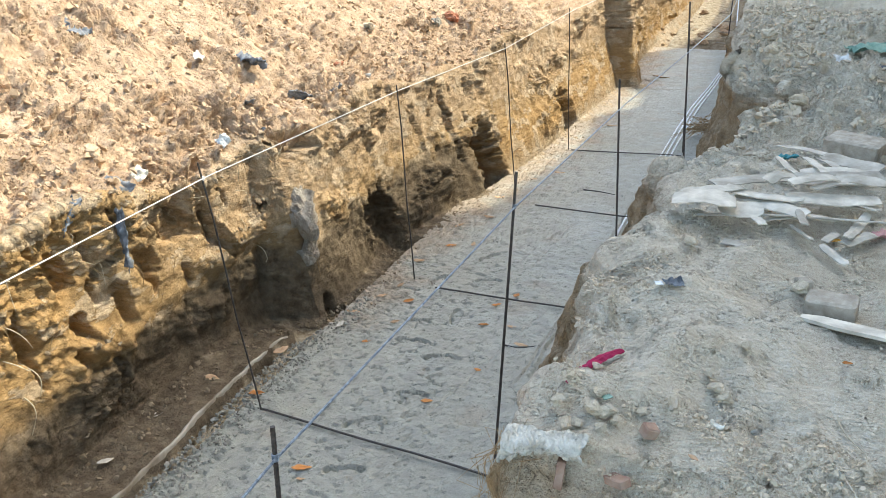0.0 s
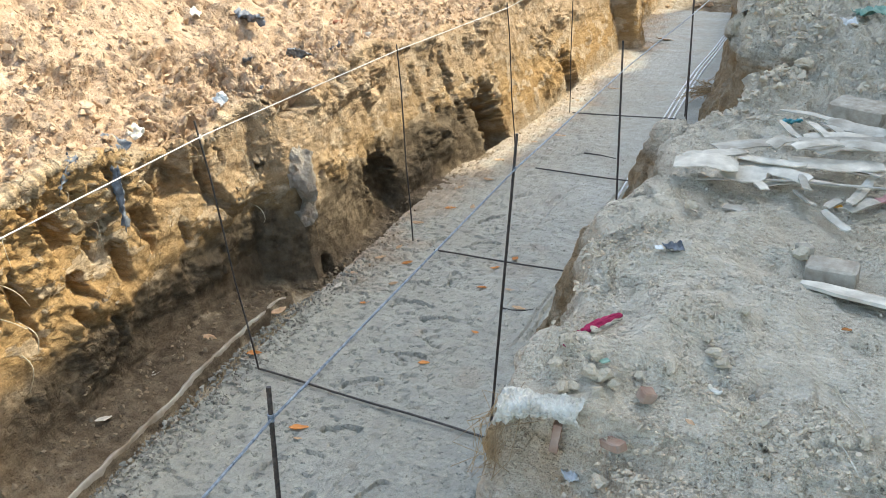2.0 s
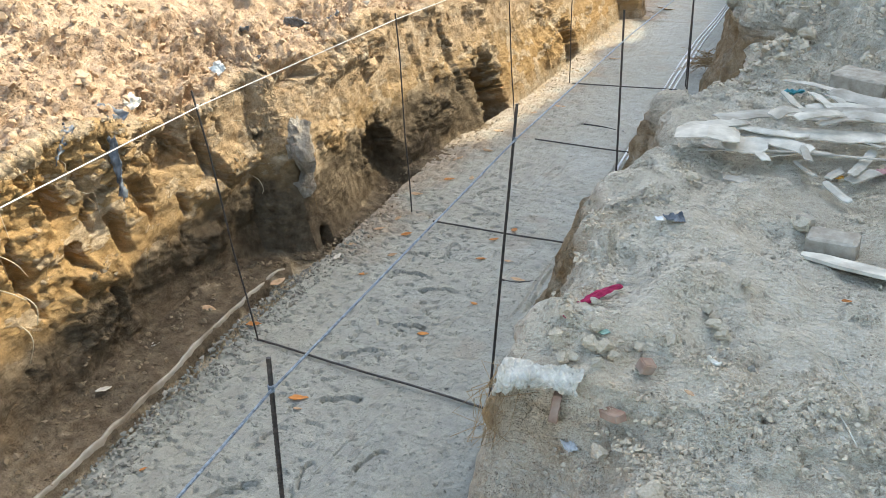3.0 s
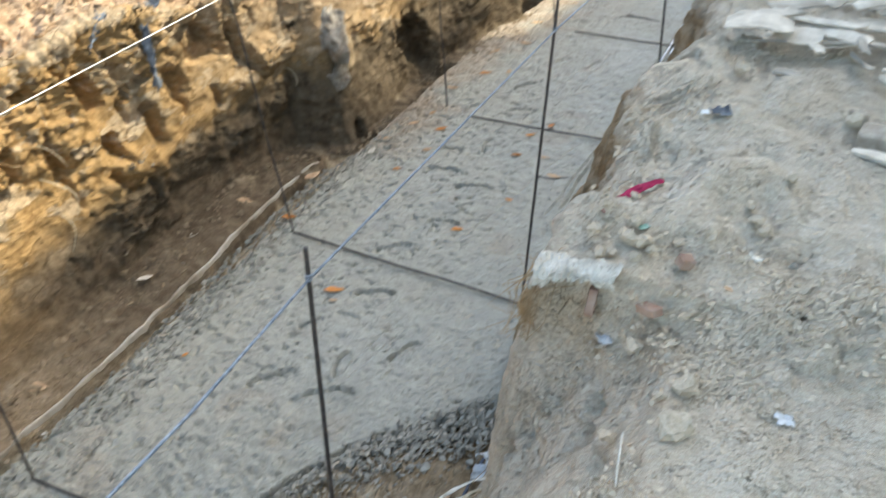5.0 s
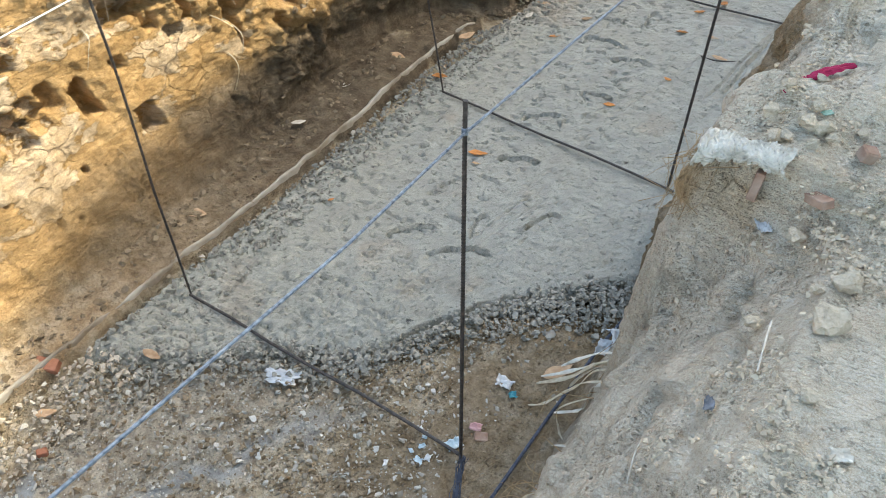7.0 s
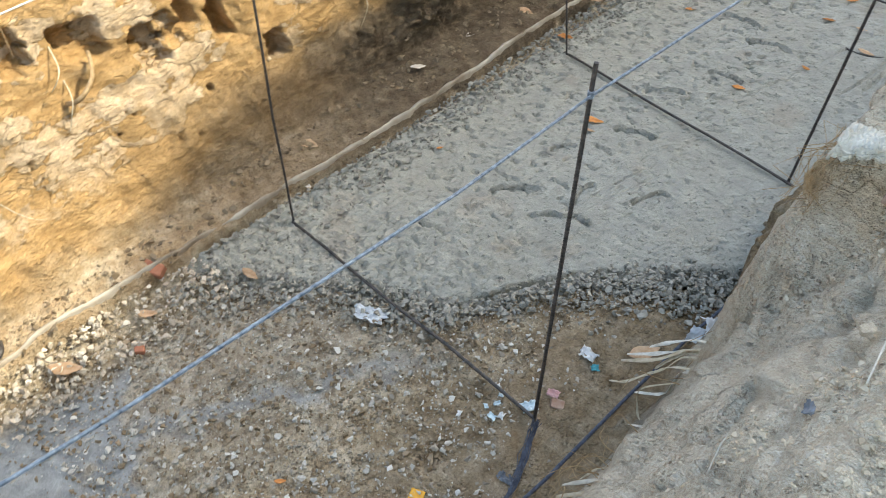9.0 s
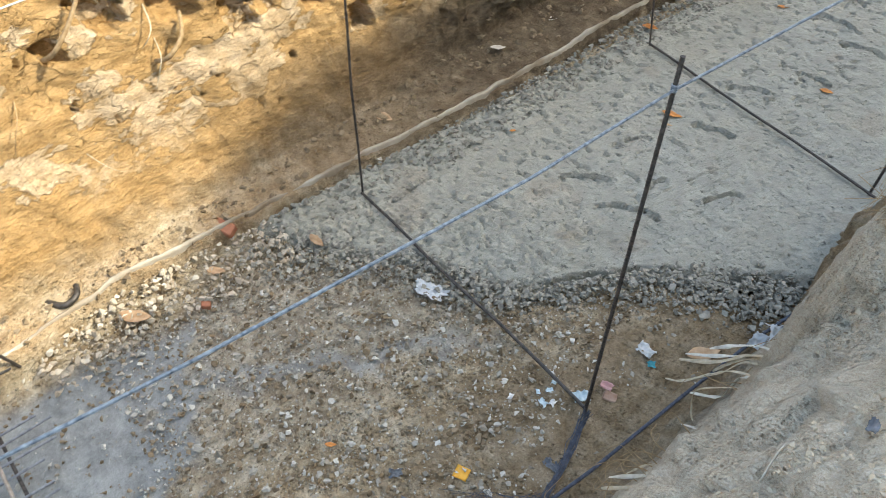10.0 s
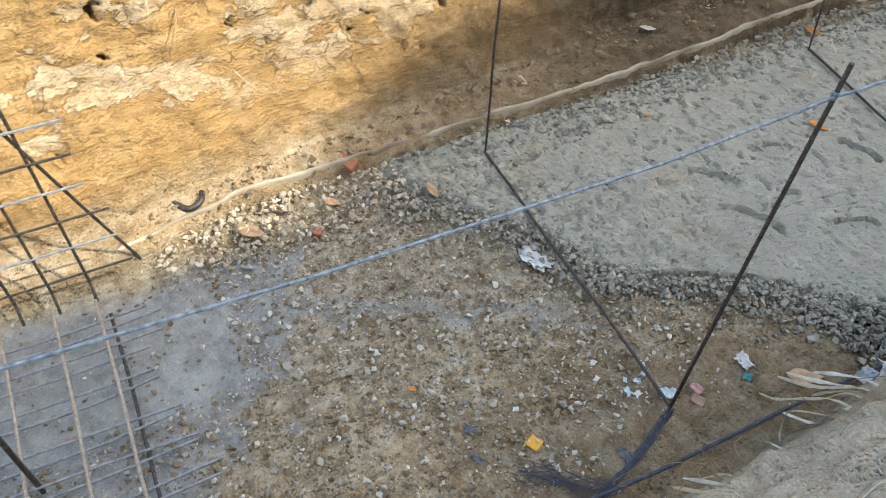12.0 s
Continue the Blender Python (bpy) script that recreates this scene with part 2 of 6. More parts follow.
def concrete_mat():
    m, t, b = mat_new("lean_concrete", 0.7, 0.4)
    v = coords(t)
    big, mid, fine = noise_tex(t, v, 1.3, 5), noise_tex(t, v, 9, 6), noise_tex(t, v, 150, 4, 0.65)
    c = ramp(t, mid, (0.3, (0.258, 0.25, 0.208)), (0.5, (0.322, 0.312, 0.26)), (0.7, (0.38, 0.366, 0.308)))
    c = mix(t, ramp(t, big, (0.45, (0, 0, 0)), (0.7, (0.45, 0.45, 0.45))), c, (0.355, 0.325, 0.255))
    dirt = t.nodes.new("ShaderNodeAttribute")
    dirt.attribute_name = "dirt"
    c = mix(t, dirt.outputs["Fac"], c, ramp(t, mid, (0.3, (0.22, 0.165, 0.11)), (0.7, (0.42, 0.34, 0.25))))
    c = mix(t, 0.25, c, ramp(t, fine, (0.36, (0.25, 0.25, 0.25)), (0.64, (0.78, 0.78, 0.78))), "OVERLAY")
    # torn pits, thin trowel drags and sandy grain
    pit_n = noise_tex(t, coords(t, (1.0, 1.6, 1.0)), 17, 5, 0.6)
    pit = ramp(t, pit_n, (0.325, (1, 1, 1)), (0.345, (0, 0, 0)))
    # pits tinted dark: wet mortar, and the shade inside them put into the colour
    c = mix(t, math_node(t, "MULTIPLY", pit, 0.6), c, (0.12, 0.12, 0.11))
    t.links.new(c, b.inputs["Base Color"])
    t.links.new(ramp(t, big, (0.35, (0.42, 0.42, 0.42)), (0.65, (0.72, 0.72, 0.72))), b.inputs["Roughness"])
    n1 = bump(t, b, math_node(t, "MULTIPLY", pit, -1.0), 1.0, 0.02)
    flake = ramp(t, noise_tex(t, coords(t, (1.0, 1.4, 1.0)), 21, 6, 0.62), (0.45, (0, 0, 0)), (0.47, (0.5, 0.5, 0.5)), (0.58, (0.5, 0.5, 0.5)), (0.6, (1, 1, 1)))
    n1 = bump(t, b, math_node(t, "MULTIPLY", flake, ramp(t, mid, (0.44, (0.1, 0.1, 0.1)), (0.56, (1, 1, 1)))), 0.8, 0.009, n1)
    n1 = bump(t, b, math_node(t, "MULTIPLY", crumbs(t, v, 75, 0.8), 1.0), 1.0, 0.012, n1)
    drag = nd(t, "ShaderNodeMapping")
    drag.inputs["Rotation"].default_value = (0.0, 0.0, -0.15)
    drag.inputs["Scale"].default_value = (9.0, 0.6, 1.0)
    t.links.new(v, drag.inputs["Vector"])
    n1 = bump(t, b, ramp(t, noise_tex(t, drag.outputs[0], 8, 3, 0.5), (0.36, (0, 0, 0)), (0.39, (1, 1, 1))), 0.35, 0.006, n1)
    bump(t, b, fine, 0.45, 0.004, n1)
    return m


SOIL = soil_mat()
CONCRETE = concrete_mat()
STEEL = simple("dark_rebar_steel", (0.04, 0.037, 0.035), (0.13, 0.112, 0.1), 60, 0.55, 0.5, 0.6, 0.3, 0.001)
RUSTY = simple("rusty_rebar_steel", (0.26, 0.21, 0.165), (0.45, 0.39, 0.33), 70, 0.75, 0.4, 0.15, 0.3, 0.001)
DULL = simple("dull_grey_steel", (0.16, 0.17, 0.19), (0.34, 0.35, 0.37), 40, 0.5, 0.5, 0.3, 0.2, 0.001)
GALV = simple("pale_steel", (0.58, 0.59, 0.6), (0.82, 0.83, 0.84), 40, 0.4, 0.5, 0.35, 0.2, 0.001)
CORD = simple("blue_grey_cord", (0.05, 0.075, 0.105), (0.3, 0.36, 0.42), 60, 0.35, 0.6, 0.0, 0.5, 0.001)
WHITE_CORD = simple("white_cord", (0.5, 0.47, 0.42), (0.72, 0.69, 0.64), 120, 0.8)
CRUSHED = stones_mat("crushed_grey_stone", (0.13, 0.12, 0.099), (0.21, 0.197, 0.166), (0.28, 0.263, 0.224), (0.37, 0.345, 0.29), dusty=(0.35, 0.325, 0.265), dust=0.75)
DUSTY_STONE = stones_mat("dusty_tan_stone", (0.3, 0.25, 0.19), (0.4, 0.34, 0.26), (0.5, 0.44, 0.35), (0.58, 0.54, 0.46), dusty=(0.5, 0.4, 0.29), dust=0.5)
PALE_STONE = stones_mat("pale_stone_chips", (0.2, 0.165, 0.12), (0.3, 0.26, 0.2), (0.42, 0.395, 0.34), (0.62, 0.6, 0.54), dust=0.3)
BANK_CLOD, _t, _b = mat_new("dusty_clods", 0.95, 0.15)
_v = coords(_t)
_c = ramp(_t, noise_tex(_t, _v, 13, 6), (0.3, (0.45, 0.385, 0.29)), (0.5, (0.55, 0.48, 0.37)), (0.7, (0.63, 0.555, 0.435)))
_g = _t.nodes.new("ShaderNodeNewGeometry")
_c = mix(_t, 0.35, _c, ramp(_t, _g.outputs["Random Per Island"], (0.0, (0.3, 0.285, 0.26)), (0.6, (0.48, 0.47, 0.45)), (1.0, (0.6, 0.59, 0.56))), "OVERLAY")
_t.links.new(_c, _b.inputs["Base Color"])
bump(_t, _b, noise_tex(_t, _v, 90), 0.5, 0.006)
HEAP_CLOD = stones_mat("sandy_clods", (0.3, 0.2, 0.12), (0.42, 0.29, 0.18), (0.52, 0.38, 0.25), (0.36, 0.24, 0.14), dusty=(0.5, 0.37, 0.25))
FLOOR_CLOD = stones_mat("brown_clods", (0.12, 0.08, 0.042), (0.2, 0.14, 0.08), (0.28, 0.215, 0.14), (0.18, 0.13, 0.08), dusty=(0.29, 0.235, 0.165))
BRICK = simple("red_brick", (0.3, 0.12, 0.07), (0.45, 0.2, 0.12), 25, 0.9, 0.2, 0, 0.5, 0.004)
MORTAR = simple("old_grey_mortar", (0.29, 0.24, 0.19), (0.52, 0.46, 0.38), 14, 0.95, 0.15, 0, 1.0, 0.03)
OLD_BRICK = simple("dusty_red_brick", (0.27, 0.15, 0.1), (0.43, 0.33, 0.26), 18, 0.95, 0.15, 0, 0.6, 0.005)
GREY_BLOCK = simple("mortar_covered_brick", (0.28, 0.235, 0.18), (0.5, 0.445, 0.365), 22, 0.9, 0.2, 0, 0.6, 0.004)
BARK = simple("weathered_plywood", (0.33, 0.29, 0.23), (0.68, 0.63, 0.535), 9, 0.85, 0.2, 0, 0.6, 0.004, (1, 1, 1), 0.28)
SACK = simple("white_woven_sack", (0.5, 0.455, 0.365), (0.86, 0.82, 0.72), 26, 0.7, 0.3, 0, 0.6, 0.006)
RED_RAG = simple("crimson_rag", (0.22, 0.01, 0.05), (0.42, 0.03, 0.1), 25, 0.85, 0.2, 0, 0.6, 0.006)
BLUE_RAG = simple("blue_grey_rag", (0.06, 0.065, 0.075), (0.3, 0.32, 0.35), 16, 0.85, 0.2, 0, 0.6, 0.006)
BLUE_FILM = simple("pale_blue_plastic_film", (0.35, 0.5, 0.58), (0.7, 0.78, 0.8), 18, 0.4, 0.5, 0, 0.5, 0.005)
WHITE_FILM = simple("crumpled_white_plastic", (0.6, 0.6, 0.58), (0.82, 0.82, 0.8), 16, 0.45, 0.5, 0, 0.6, 0.006)
GREEN_FILM = simple("faded_green_plastic", (0.12, 0.26, 0.2), (0.3, 0.45, 0.36), 18, 0.5, 0.4, 0, 0.5, 0.005)
TEAL_FILM = simple("teal_plastic", (0.02, 0.2, 0.24), (0.08, 0.36, 0.4), 18, 0.5, 0.4, 0, 0.5, 0.005)
PINK_FILM = simple("faded_pink_plastic", (0.5, 0.25, 0.25), (0.65, 0.4, 0.38), 18, 0.5, 0.4, 0, 0.5, 0.005)
YELLOW = simple("orange_yellow_packet", (0.6, 0.28, 0.02), (0.75, 0.4, 0.05), 40, 0.5, 0.4, 0, 0.2, 0.002)
LEAF_BROWN = simple("dry_tan_leaf", (0.34, 0.2, 0.1), (0.55, 0.38, 0.24), 30, 0.75, 0.3, 0, 0.4, 0.002, vary=0.2)
LEAF_ORANGE = simple("dry_orange_leaf", (0.38, 0.13, 0.03), (0.6, 0.27, 0.08), 30, 0.7, 0.3, 0, 0.4, 0.002, vary=0.2)
LEAF_PALE = simple("pale_dry_leaf", (0.42, 0.37, 0.3), (0.62, 0.57, 0.49), 30, 0.75, 0.3, 0, 0.4, 0.002, vary=0.1)
STRAW = simple("dry_straw_fibre", (0.42, 0.34, 0.22), (0.66, 0.58, 0.44), 40, 0.8, 0.2, 0, 0.4, 0.002)
ROOT = simple("dry_root", (0.25, 0.16, 0.08), (0.45, 0.32, 0.18), 40, 0.9, 0.2, 0, 0.4, 0.002)
LEDGE = simple("cement_scum_edge", (0.22, 0.165, 0.108), (0.56, 0.51, 0.43), 4, 0.85, 0.2, 0, 0.6, 0.005)
THREAD = simple("dark_blue_thread", (0.03, 0.035, 0.05), (0.1, 0.115, 0.15), 60, 0.6, 0.4)
PLASTER = simple("plain_plaster", (0.5, 0.46, 0.4), (0.62, 0.58, 0.52), 3, 0.9)
BOTTLE = simple("pale_grey_plastic", (0.45, 0.47, 0.48), (0.66, 0.67, 0.66), 20, 0.45, 0.5)


# ---- building helpers ----
def mesh_of(name, verts, faces, material, smooth_faces=False):
    me = bpy.data.meshes.new(name)
    me.from_pydata([tuple(map(float, v)) for v in verts] if not isinstance(verts, np.ndarray) else verts.tolist(), [], faces)
    me.materials.append(material)
    if smooth_faces:
        me.shade_smooth()
    me.update()
    return me


def put(name, me, parent=None, label="", category="", group="", kind="", m=None):
    ob = new(name, me)
    if parent is not None:
        ob.parent = parent
    if m is not None:
        ob.matrix_basis = m
    return tagged(ob, label, category, group, kind)


def grid_mesh(name, pts, material):
    """A sheet from a grid of points (rows, columns, 3)."""
    r, c, _ = pts.shape
    idx = np.arange(r * c).reshape(r, c)
    quads = np.stack([idx[:-1, :-1], idx[:-1, 1:], idx[1:, 1:], idx[1:, :-1]], -1).reshape(-1, 4)
    me = bpy.data.meshes.new(name)
    me.vertices.add(r * c)
    me.vertices.foreach_set("co", pts.reshape(-1).astype(np.float32))
    me.loops.add(quads.size)
    me.loops.foreach_set("vertex_index", quads.reshape(-1).astype(np.int32))
    me.polygons.add(len(quads))
    me.polygons.foreach_set("loop_start", np.arange(0, quads.size, 4, dtype=np.int32))
    me.materials.append(material)
    me.update(calc_edges=True)
    me.shade_smooth()
    return me


def tube(points, radius, sides=8, ribs=0.0, taper=1.0):
    """Verts and faces of a rod along points; ribs: the pitch of raised ribs."""
    pts = [Vector(p) for p in points]
    if ribs:
        dense = []
        for a, b in zip(pts, pts[1:]):
            n = max(1, int((b - a).length / ribs * 2))
            dense += [a.lerp(b, i / n) for i in range(n)]
        pts = dense + [pts[-1]]
    verts, faces = [], []
    for i, p in enumerate(pts):
        d = (pts[min(i + 1, len(pts) - 1)] - pts[max(i - 1, 0)]).normalized()
        u = d.orthogonal().normalized() if i == 0 else (u - d * u.dot(d)).normalized()
        w = d.cross(u)
        r = radius * (1 + (taper - 1) * i / max(1, len(pts) - 1))
        if ribs and i % 2:
            r *= 1.14
        for k in range(sides):
            a = 2 * math.pi * k / sides
            verts.append(p + (u * math.cos(a) + w * math.sin(a)) * r)
        if i:
            o = (i - 1) * sides
            for k in range(sides):
                k2 = (k + 1) % sides
                faces.append((o + k, o + k2, o + sides + k2, o + sides + k))
    faces.append(tuple(range(sides - 1, -1, -1)))
    faces.append(tuple(range(len(verts) - sides, len(verts))))
    return verts, faces


def rod(name, points, radius, material, parent=None, sides=8, ribs=0.0, taper=1.0, **tags):
    v, f = tube(points, radius, sides, ribs, taper)
    return put(name, mesh_of(name, v, f, material, not ribs), parent, **tags)


def hull_mesh(name, material, seed, squash=(1, 1, 1), n=13, flat=0.0):
    """An angular stone, about 1 m across."""
    rng = random.Random(seed)
    bm = bmesh.new()
    for _ in range(n):
        v = Vector((rng.gauss(0, 1), rng.gauss(0, 1), rng.gauss(0, 1))).normalized() * rng.uniform(0.4, 0.55)
        bm.verts.new((v.x * squash[0], v.y * squash[1], v.z * squash[2]))
    bmesh.ops.convex_hull(bm, input=bm.verts)
    for v in [v for v in bm.verts if not v.link_faces]:
        bm.verts.remove(v)
    me = bpy.data.meshes.new(name)
    bm.to_mesh(me)
    bm.free()
    me.materials.append(material)
    return me


def hull_arrays(seed, squash, n=11):
    me = hull_mesh("tmp", SOIL, seed, squash, n)
    v = np.array([tuple(p.co) for p in me.vertices])
    f = np.array([tuple(p.vertices) for p in me.polygons])
    bpy.data.meshes.remove(me)
    return v, f


SHAPES = [hull_arrays(40 + s, (1, random.Random(s).uniform(0.7, 1), random.Random(s + 9).uniform(0.45, 0.8)), 10) for s in range(12)]


def strewn(name, places, sizes, material, label, category, seed=0, sink=0.25):
    """Loose stones that nobody could count, as one object."""
    rng = np.random.default_rng(seed)
    verts, faces, base = [], [], 0
    for p, s in zip(places, sizes):
        v, f = SHAPES[rng.integers(len(SHAPES))]
        q = Euler(rng.normal(0, (0.45, 0.45, 3))).to_matrix()
        w = (v * s) @ np.array(q).T + np.array(p) + (0, 0, s * (0.3 - sink))
        verts.append(w)
        faces.append(f + base)
        base += len(v)
    verts, faces = np.concatenate(verts), np.concatenate(faces)
    me = bpy.data.meshes.new(name)
    me.from_pydata(verts.tolist(), [], faces.tolist())
    me.materials.append(material)
    return put(name, me, None, label, category, kind="stuff")


# ---- the ground: one sheet, from the heap down the cut face, over the trench's bed and up to the bank ----
def keyed(y, *pairs):
    k, v = zip(*pairs)
    return np.interp(y, k, v)


def left_foot(y):
    return keyed(y, (-40, -0.1), (-2, -0.16), (-1.5, -0.22), (-0.8, -0.32), (-0.3, -0.38), (0.4, -0.45), (1.2, -0.56), (1.8, -0.62), (2.6, -0.62), (3.12, -0.6), (3.2, -0.36), (3.28, -0.24), (3.9, -0.24),
                 (4.5, -0.36), (4.9, -0.3), (5.9, -0.15), (6.3, 0.0), (7.9, 0.2), (9.3, 0.28), (12.15, 0.42), (12.28, 0.72), (12.8, 0.74), (13.0, 0.4), (16, 0.4), (18, 0.55), (22, 1.0), (80, 1.2))


def left_lip(y):
    return keyed(y, (-40, -0.7), (-1, -0.76), (1, -0.72), (2, -0.66), (3.14, -0.62), (3.26, -0.5), (3.5, -0.42), (5, -0.48), (6, -0.38), (8, -0.2), (9.5, -0.1), (12.15, 0.1), (12.3, 0.5), (12.8, 0.5), (13.0, 0.15), (16, 0.2), (22, 0.7), (80, 0.9))


def right_lip(y):
    return keyed(y, (-40, 2.3), (-1, 2.28), (0.1, 2.25), (0.22, 2.12), (0.42, 2.09), (0.65, 2.22), (1.1, 2.17), (1.35, 2.2), (1.58, 2.08), (1.8, 2.16), (2.06, 2.26), (2.9, 2.27), (3.04, 2.14), (3.25, 2.3), (3.5, 2.45), (3.86, 2.58),
                 (4.3, 2.68), (4.75, 2.92), (4.95, 2.92), (5.15, 2.5), (6.4, 2.45), (9, 2.34), (12, 2.4), (16, 2.4), (80, 2.4))


def bed_height(y):
    return keyed(y, (-40, -0.03), (16.4, -0.03), (16.9, 0.16), (19, 0.35), (26, 1.5), (80, 1.5))


def near_edge_at(x):
    """Where the slab breaks off towards the camera."""
    return keyed(x, (-0.2, -0.55), (0.2, -0.36), (0.5, -0.1), (0.76, 0.03), (0.96, 0.12), (1.13, 0.46), (1.26, 0.66), (1.63, 0.98), (1.9, 1.2), (2.1, 1.3))


def ground_sheet():
    ys = np.concatenate([np.linspace(-40, -4, 12)[:-1], np.linspace(-4, -2.4, 40)[:-1], np.linspace(-2.4, 0.12, 205)[:-1], np.linspace(0.12, 0.37, 50)[:-1], np.linspace(0.37, 2.8, 200)[:-1], np.linspace(2.8, 3.1, 25)[:-1], np.linspace(3.1, 3.3, 90)[:-1], np.linspace(3.3, 4.6, 100)[:-1], np.linspace(4.6, 9.5, 220)[:-1],
                         np.linspace(9.5, 19, 170)[:-1], np.linspace(19, 30, 40)[:-1], np.linspace(30, 80, 10)])
    one = np.ones_like(ys)
    along = np.stack([0 * ys, ys, 0 * ys], -1)
    lf, ll, bed = left_foot(ys), left_lip(ys) + 0.05 * fbm(along, 1.9, 3, 2), bed_height(ys)
    rl = right_lip(ys) + (0.05 * fbm(along, 3.3, 3, 4, 0.7)) * smooth(0.4, 1.2, ys) + 0.04 * fbm(along, 1.2, 2, 6) * smooth(4, 6, ys)
    near = smooth(0.3, 0.2, ys)  # 1 where the bank slopes down to a lower lip
    ledge = 0.09 * smooth(3.1, 2.7, ys)
    kerb = np.minimum(keyed(ys, (-40, 0.0), (-1.7, 0.0), (-1.2, -0.15), (0.6, -0.165), (1.3, -0.2), (2.0, -0.25), (2.7, -0.28), (3.1, -0.22), (80, 9)), lf + 0.25 + 0.25 * smooth(3.1, 2.7, ys))
    kerb = np.maximum(kerb, lf + 0.03)
    lip_z = 1.36 + 0.06 * np.sin(ys * 1.7) + 0.05 * np.sin(ys * 4.1 + 1)
    rf = keyed(ys, (-40, 1.87), (0.25, 1.86), (0.88, 1.78), (1.3, 1.71), (1.8, 1.64), (2.6, 1.62), (3.6, 1.75), (4.1, 1.88), (6, 2.15), (8.5, 2.05), (10.5, 2.28), (80, 2.28))
    top = 1.53 + 0.04 * np.sin(ys * 1.3)
    cols = [  # x, z, steps to the next, zone at that point
        (-60 * one, 1.5 * one, 6, "h"), (-9 * one, 2.2 * one, 8, "h"), (-5.5 * one, 3.5 * one, 26, "h"), (-3.6 * one, 3.25 * one, 60, "h"), (-2.2 * one, 2.45 * one, 60, "h"), (keyed(ys, (-40, -1.25), (2, -1.21), (6, -0.95), (12, -0.45), (80, 0.3)), 1.78 * one, 46, "h"), (ll - 0.06, lip_z + 0.05, 10, "h"),
        (ll, lip_z, 62, "f"), (ll * 0.62 + lf * 0.38, 0.75 * one, 46, "f"), (lf - 0.06, 0.28 * one, 14, "f"), (lf, ledge + bed + 0.05, 12, "w"), (kerb, ledge + bed * 0, 5, "w"), (kerb + 0.03, bed, 84, "b"),
        (rf - 0.9, bed, 78, "b"), (rf, bed + 0.02, 8, "r"), (rf + 0.06, bed + 0.25, 34, "r"), (near * 2.06 + (1 - near) * (rl - 0.03), near * 0.7 + (1 - near) * (top - 0.18), 14, "r"),
        (near * 2.13 + (1 - near) * (rl + 0.03), near * 0.88 + (1 - near) * (top - 0.02), 40, "k"), (rl + 0.27, top + 0.03 * (1 - near) - 0.04 * near, 100, "k"), (rl + 1.2, 1.54 * one, 44, "k"), (4.6 * one, 1.6 * one, 12, "k"), (8 * one, 1.7 * one, 6, "k"), (60 * one, 1.6 * one, 1, "k")]
    X, Z, W = [], [], []
    tone = {"h": (1, 0, 0, 0), "f": (0, 1, 0, 0), "w": (0.15, 0.3, 0.0, 0), "b": (0, 0, 0, 0), "r": (0, 0.4, 0.0, 0), "k": (0, 0, 1, 0)}
    amp_of = {"h": 1.0, "f": 0.8, "w": 0.35, "b": 0.22, "r": 0.7, "k": 0.75}
    A = []
    for (x0, z0, n, k0), (x1, z1, _, k1) in zip(cols, cols[1:]):
        for i in range(n):
            s = i / n
            X.append(x0 + (x1 - x0) * s)
            Z.append(z0 + (z1 - z0) * s)
            W.append(np.array(tone[k0]) * (1 - s) + np.array(tone[k1]) * s)
            A.append(amp_of[k0] * (1 - s) + amp_of[k1] * s)
    X, Z = np.array(X).T, np.array(Z).T
    r, c = X.shape
    Y = np.repeat(ys[:, None], c, 1)
    P = np.stack([X, Y, Z], -1)
    # soften the kinks of the profile
    for _ in range(3):
        P[:, 1:-1] = 0.25 * P[:, :-2] + 0.5 * P[:, 1:-1] + 0.25 * P[:, 2:]
    du = np.gradient(P, axis=1)
    dv = np.gradient(P, axis=0)
    N = np.cross(du, dv)
    N /= np.linalg.norm(N, axis=-1, keepdims=True) + 1e-9
    p, A = P.reshape(-1, 3), np.repeat(np.array(A)[None], r, 0).reshape(-1)
    W = np.repeat(np.array(W)[None], r, 0).reshape(-1, 4)
    heap, face, bank = W[:, 0], W[:, 1], W[:, 2]
    d = A * (0.05 - 0.025 * face) * fbm(p, 1.6, 3, 3)
    d += A * 0.03 * fbm(p, 6, 4, 11, 0.55)
    loose = (heap + bank + face > 0.02) & (np.abs(p[:, 0]) < 6) & (p[:, 1] < 20)
    lumps = only(loose, len(p), lambda k: clods(p[k] + 0.03 * np.stack([vnoise(p[k] * 9, s) for s in (1, 2, 3)], -1), 11, 5) - 0.45)
    clumps = np.clip(smooth(-0.15, 0.45, fbm(p, 1.7, 4, 31, 0.6)) + 0.6 * heap * smooth(0.5, 0.1, np.abs(p[:, 0] - left_lip(p[:, 1]) + 0.15)), 0, 1.3)
    d += (heap * 0.05 + bank * 0.01) * lumps * (0.08 + 1.1 * clumps)
    nearby = (np.abs(p[:, 0]) < 4.5) & (p[:, 1] < 9) & (p[:, 1] > -3)
    fine_lumps = only(nearby, len(p), lambda k: clods(p[k], 34, 8) - 0.4)
    tiny = only(nearby & (bank + heap > 0.2), len(p), lambda k: clods(p[k], 62, 18) - 0.4)
    d += (bank * 0.004 + heap * 0.006) * (0.4 + clumps) * tiny
    d += only(nearby & (heap > 0.1), len(p), lambda k: heap[k] * clumps[k] * (0.03 * cells(p[k] + 0.02 * vnoise(p[k] * 14, 5)[:, None], (6, 7, 8), 15) + 0.017 * cells(p[k], (17, 19, 20), 16)))
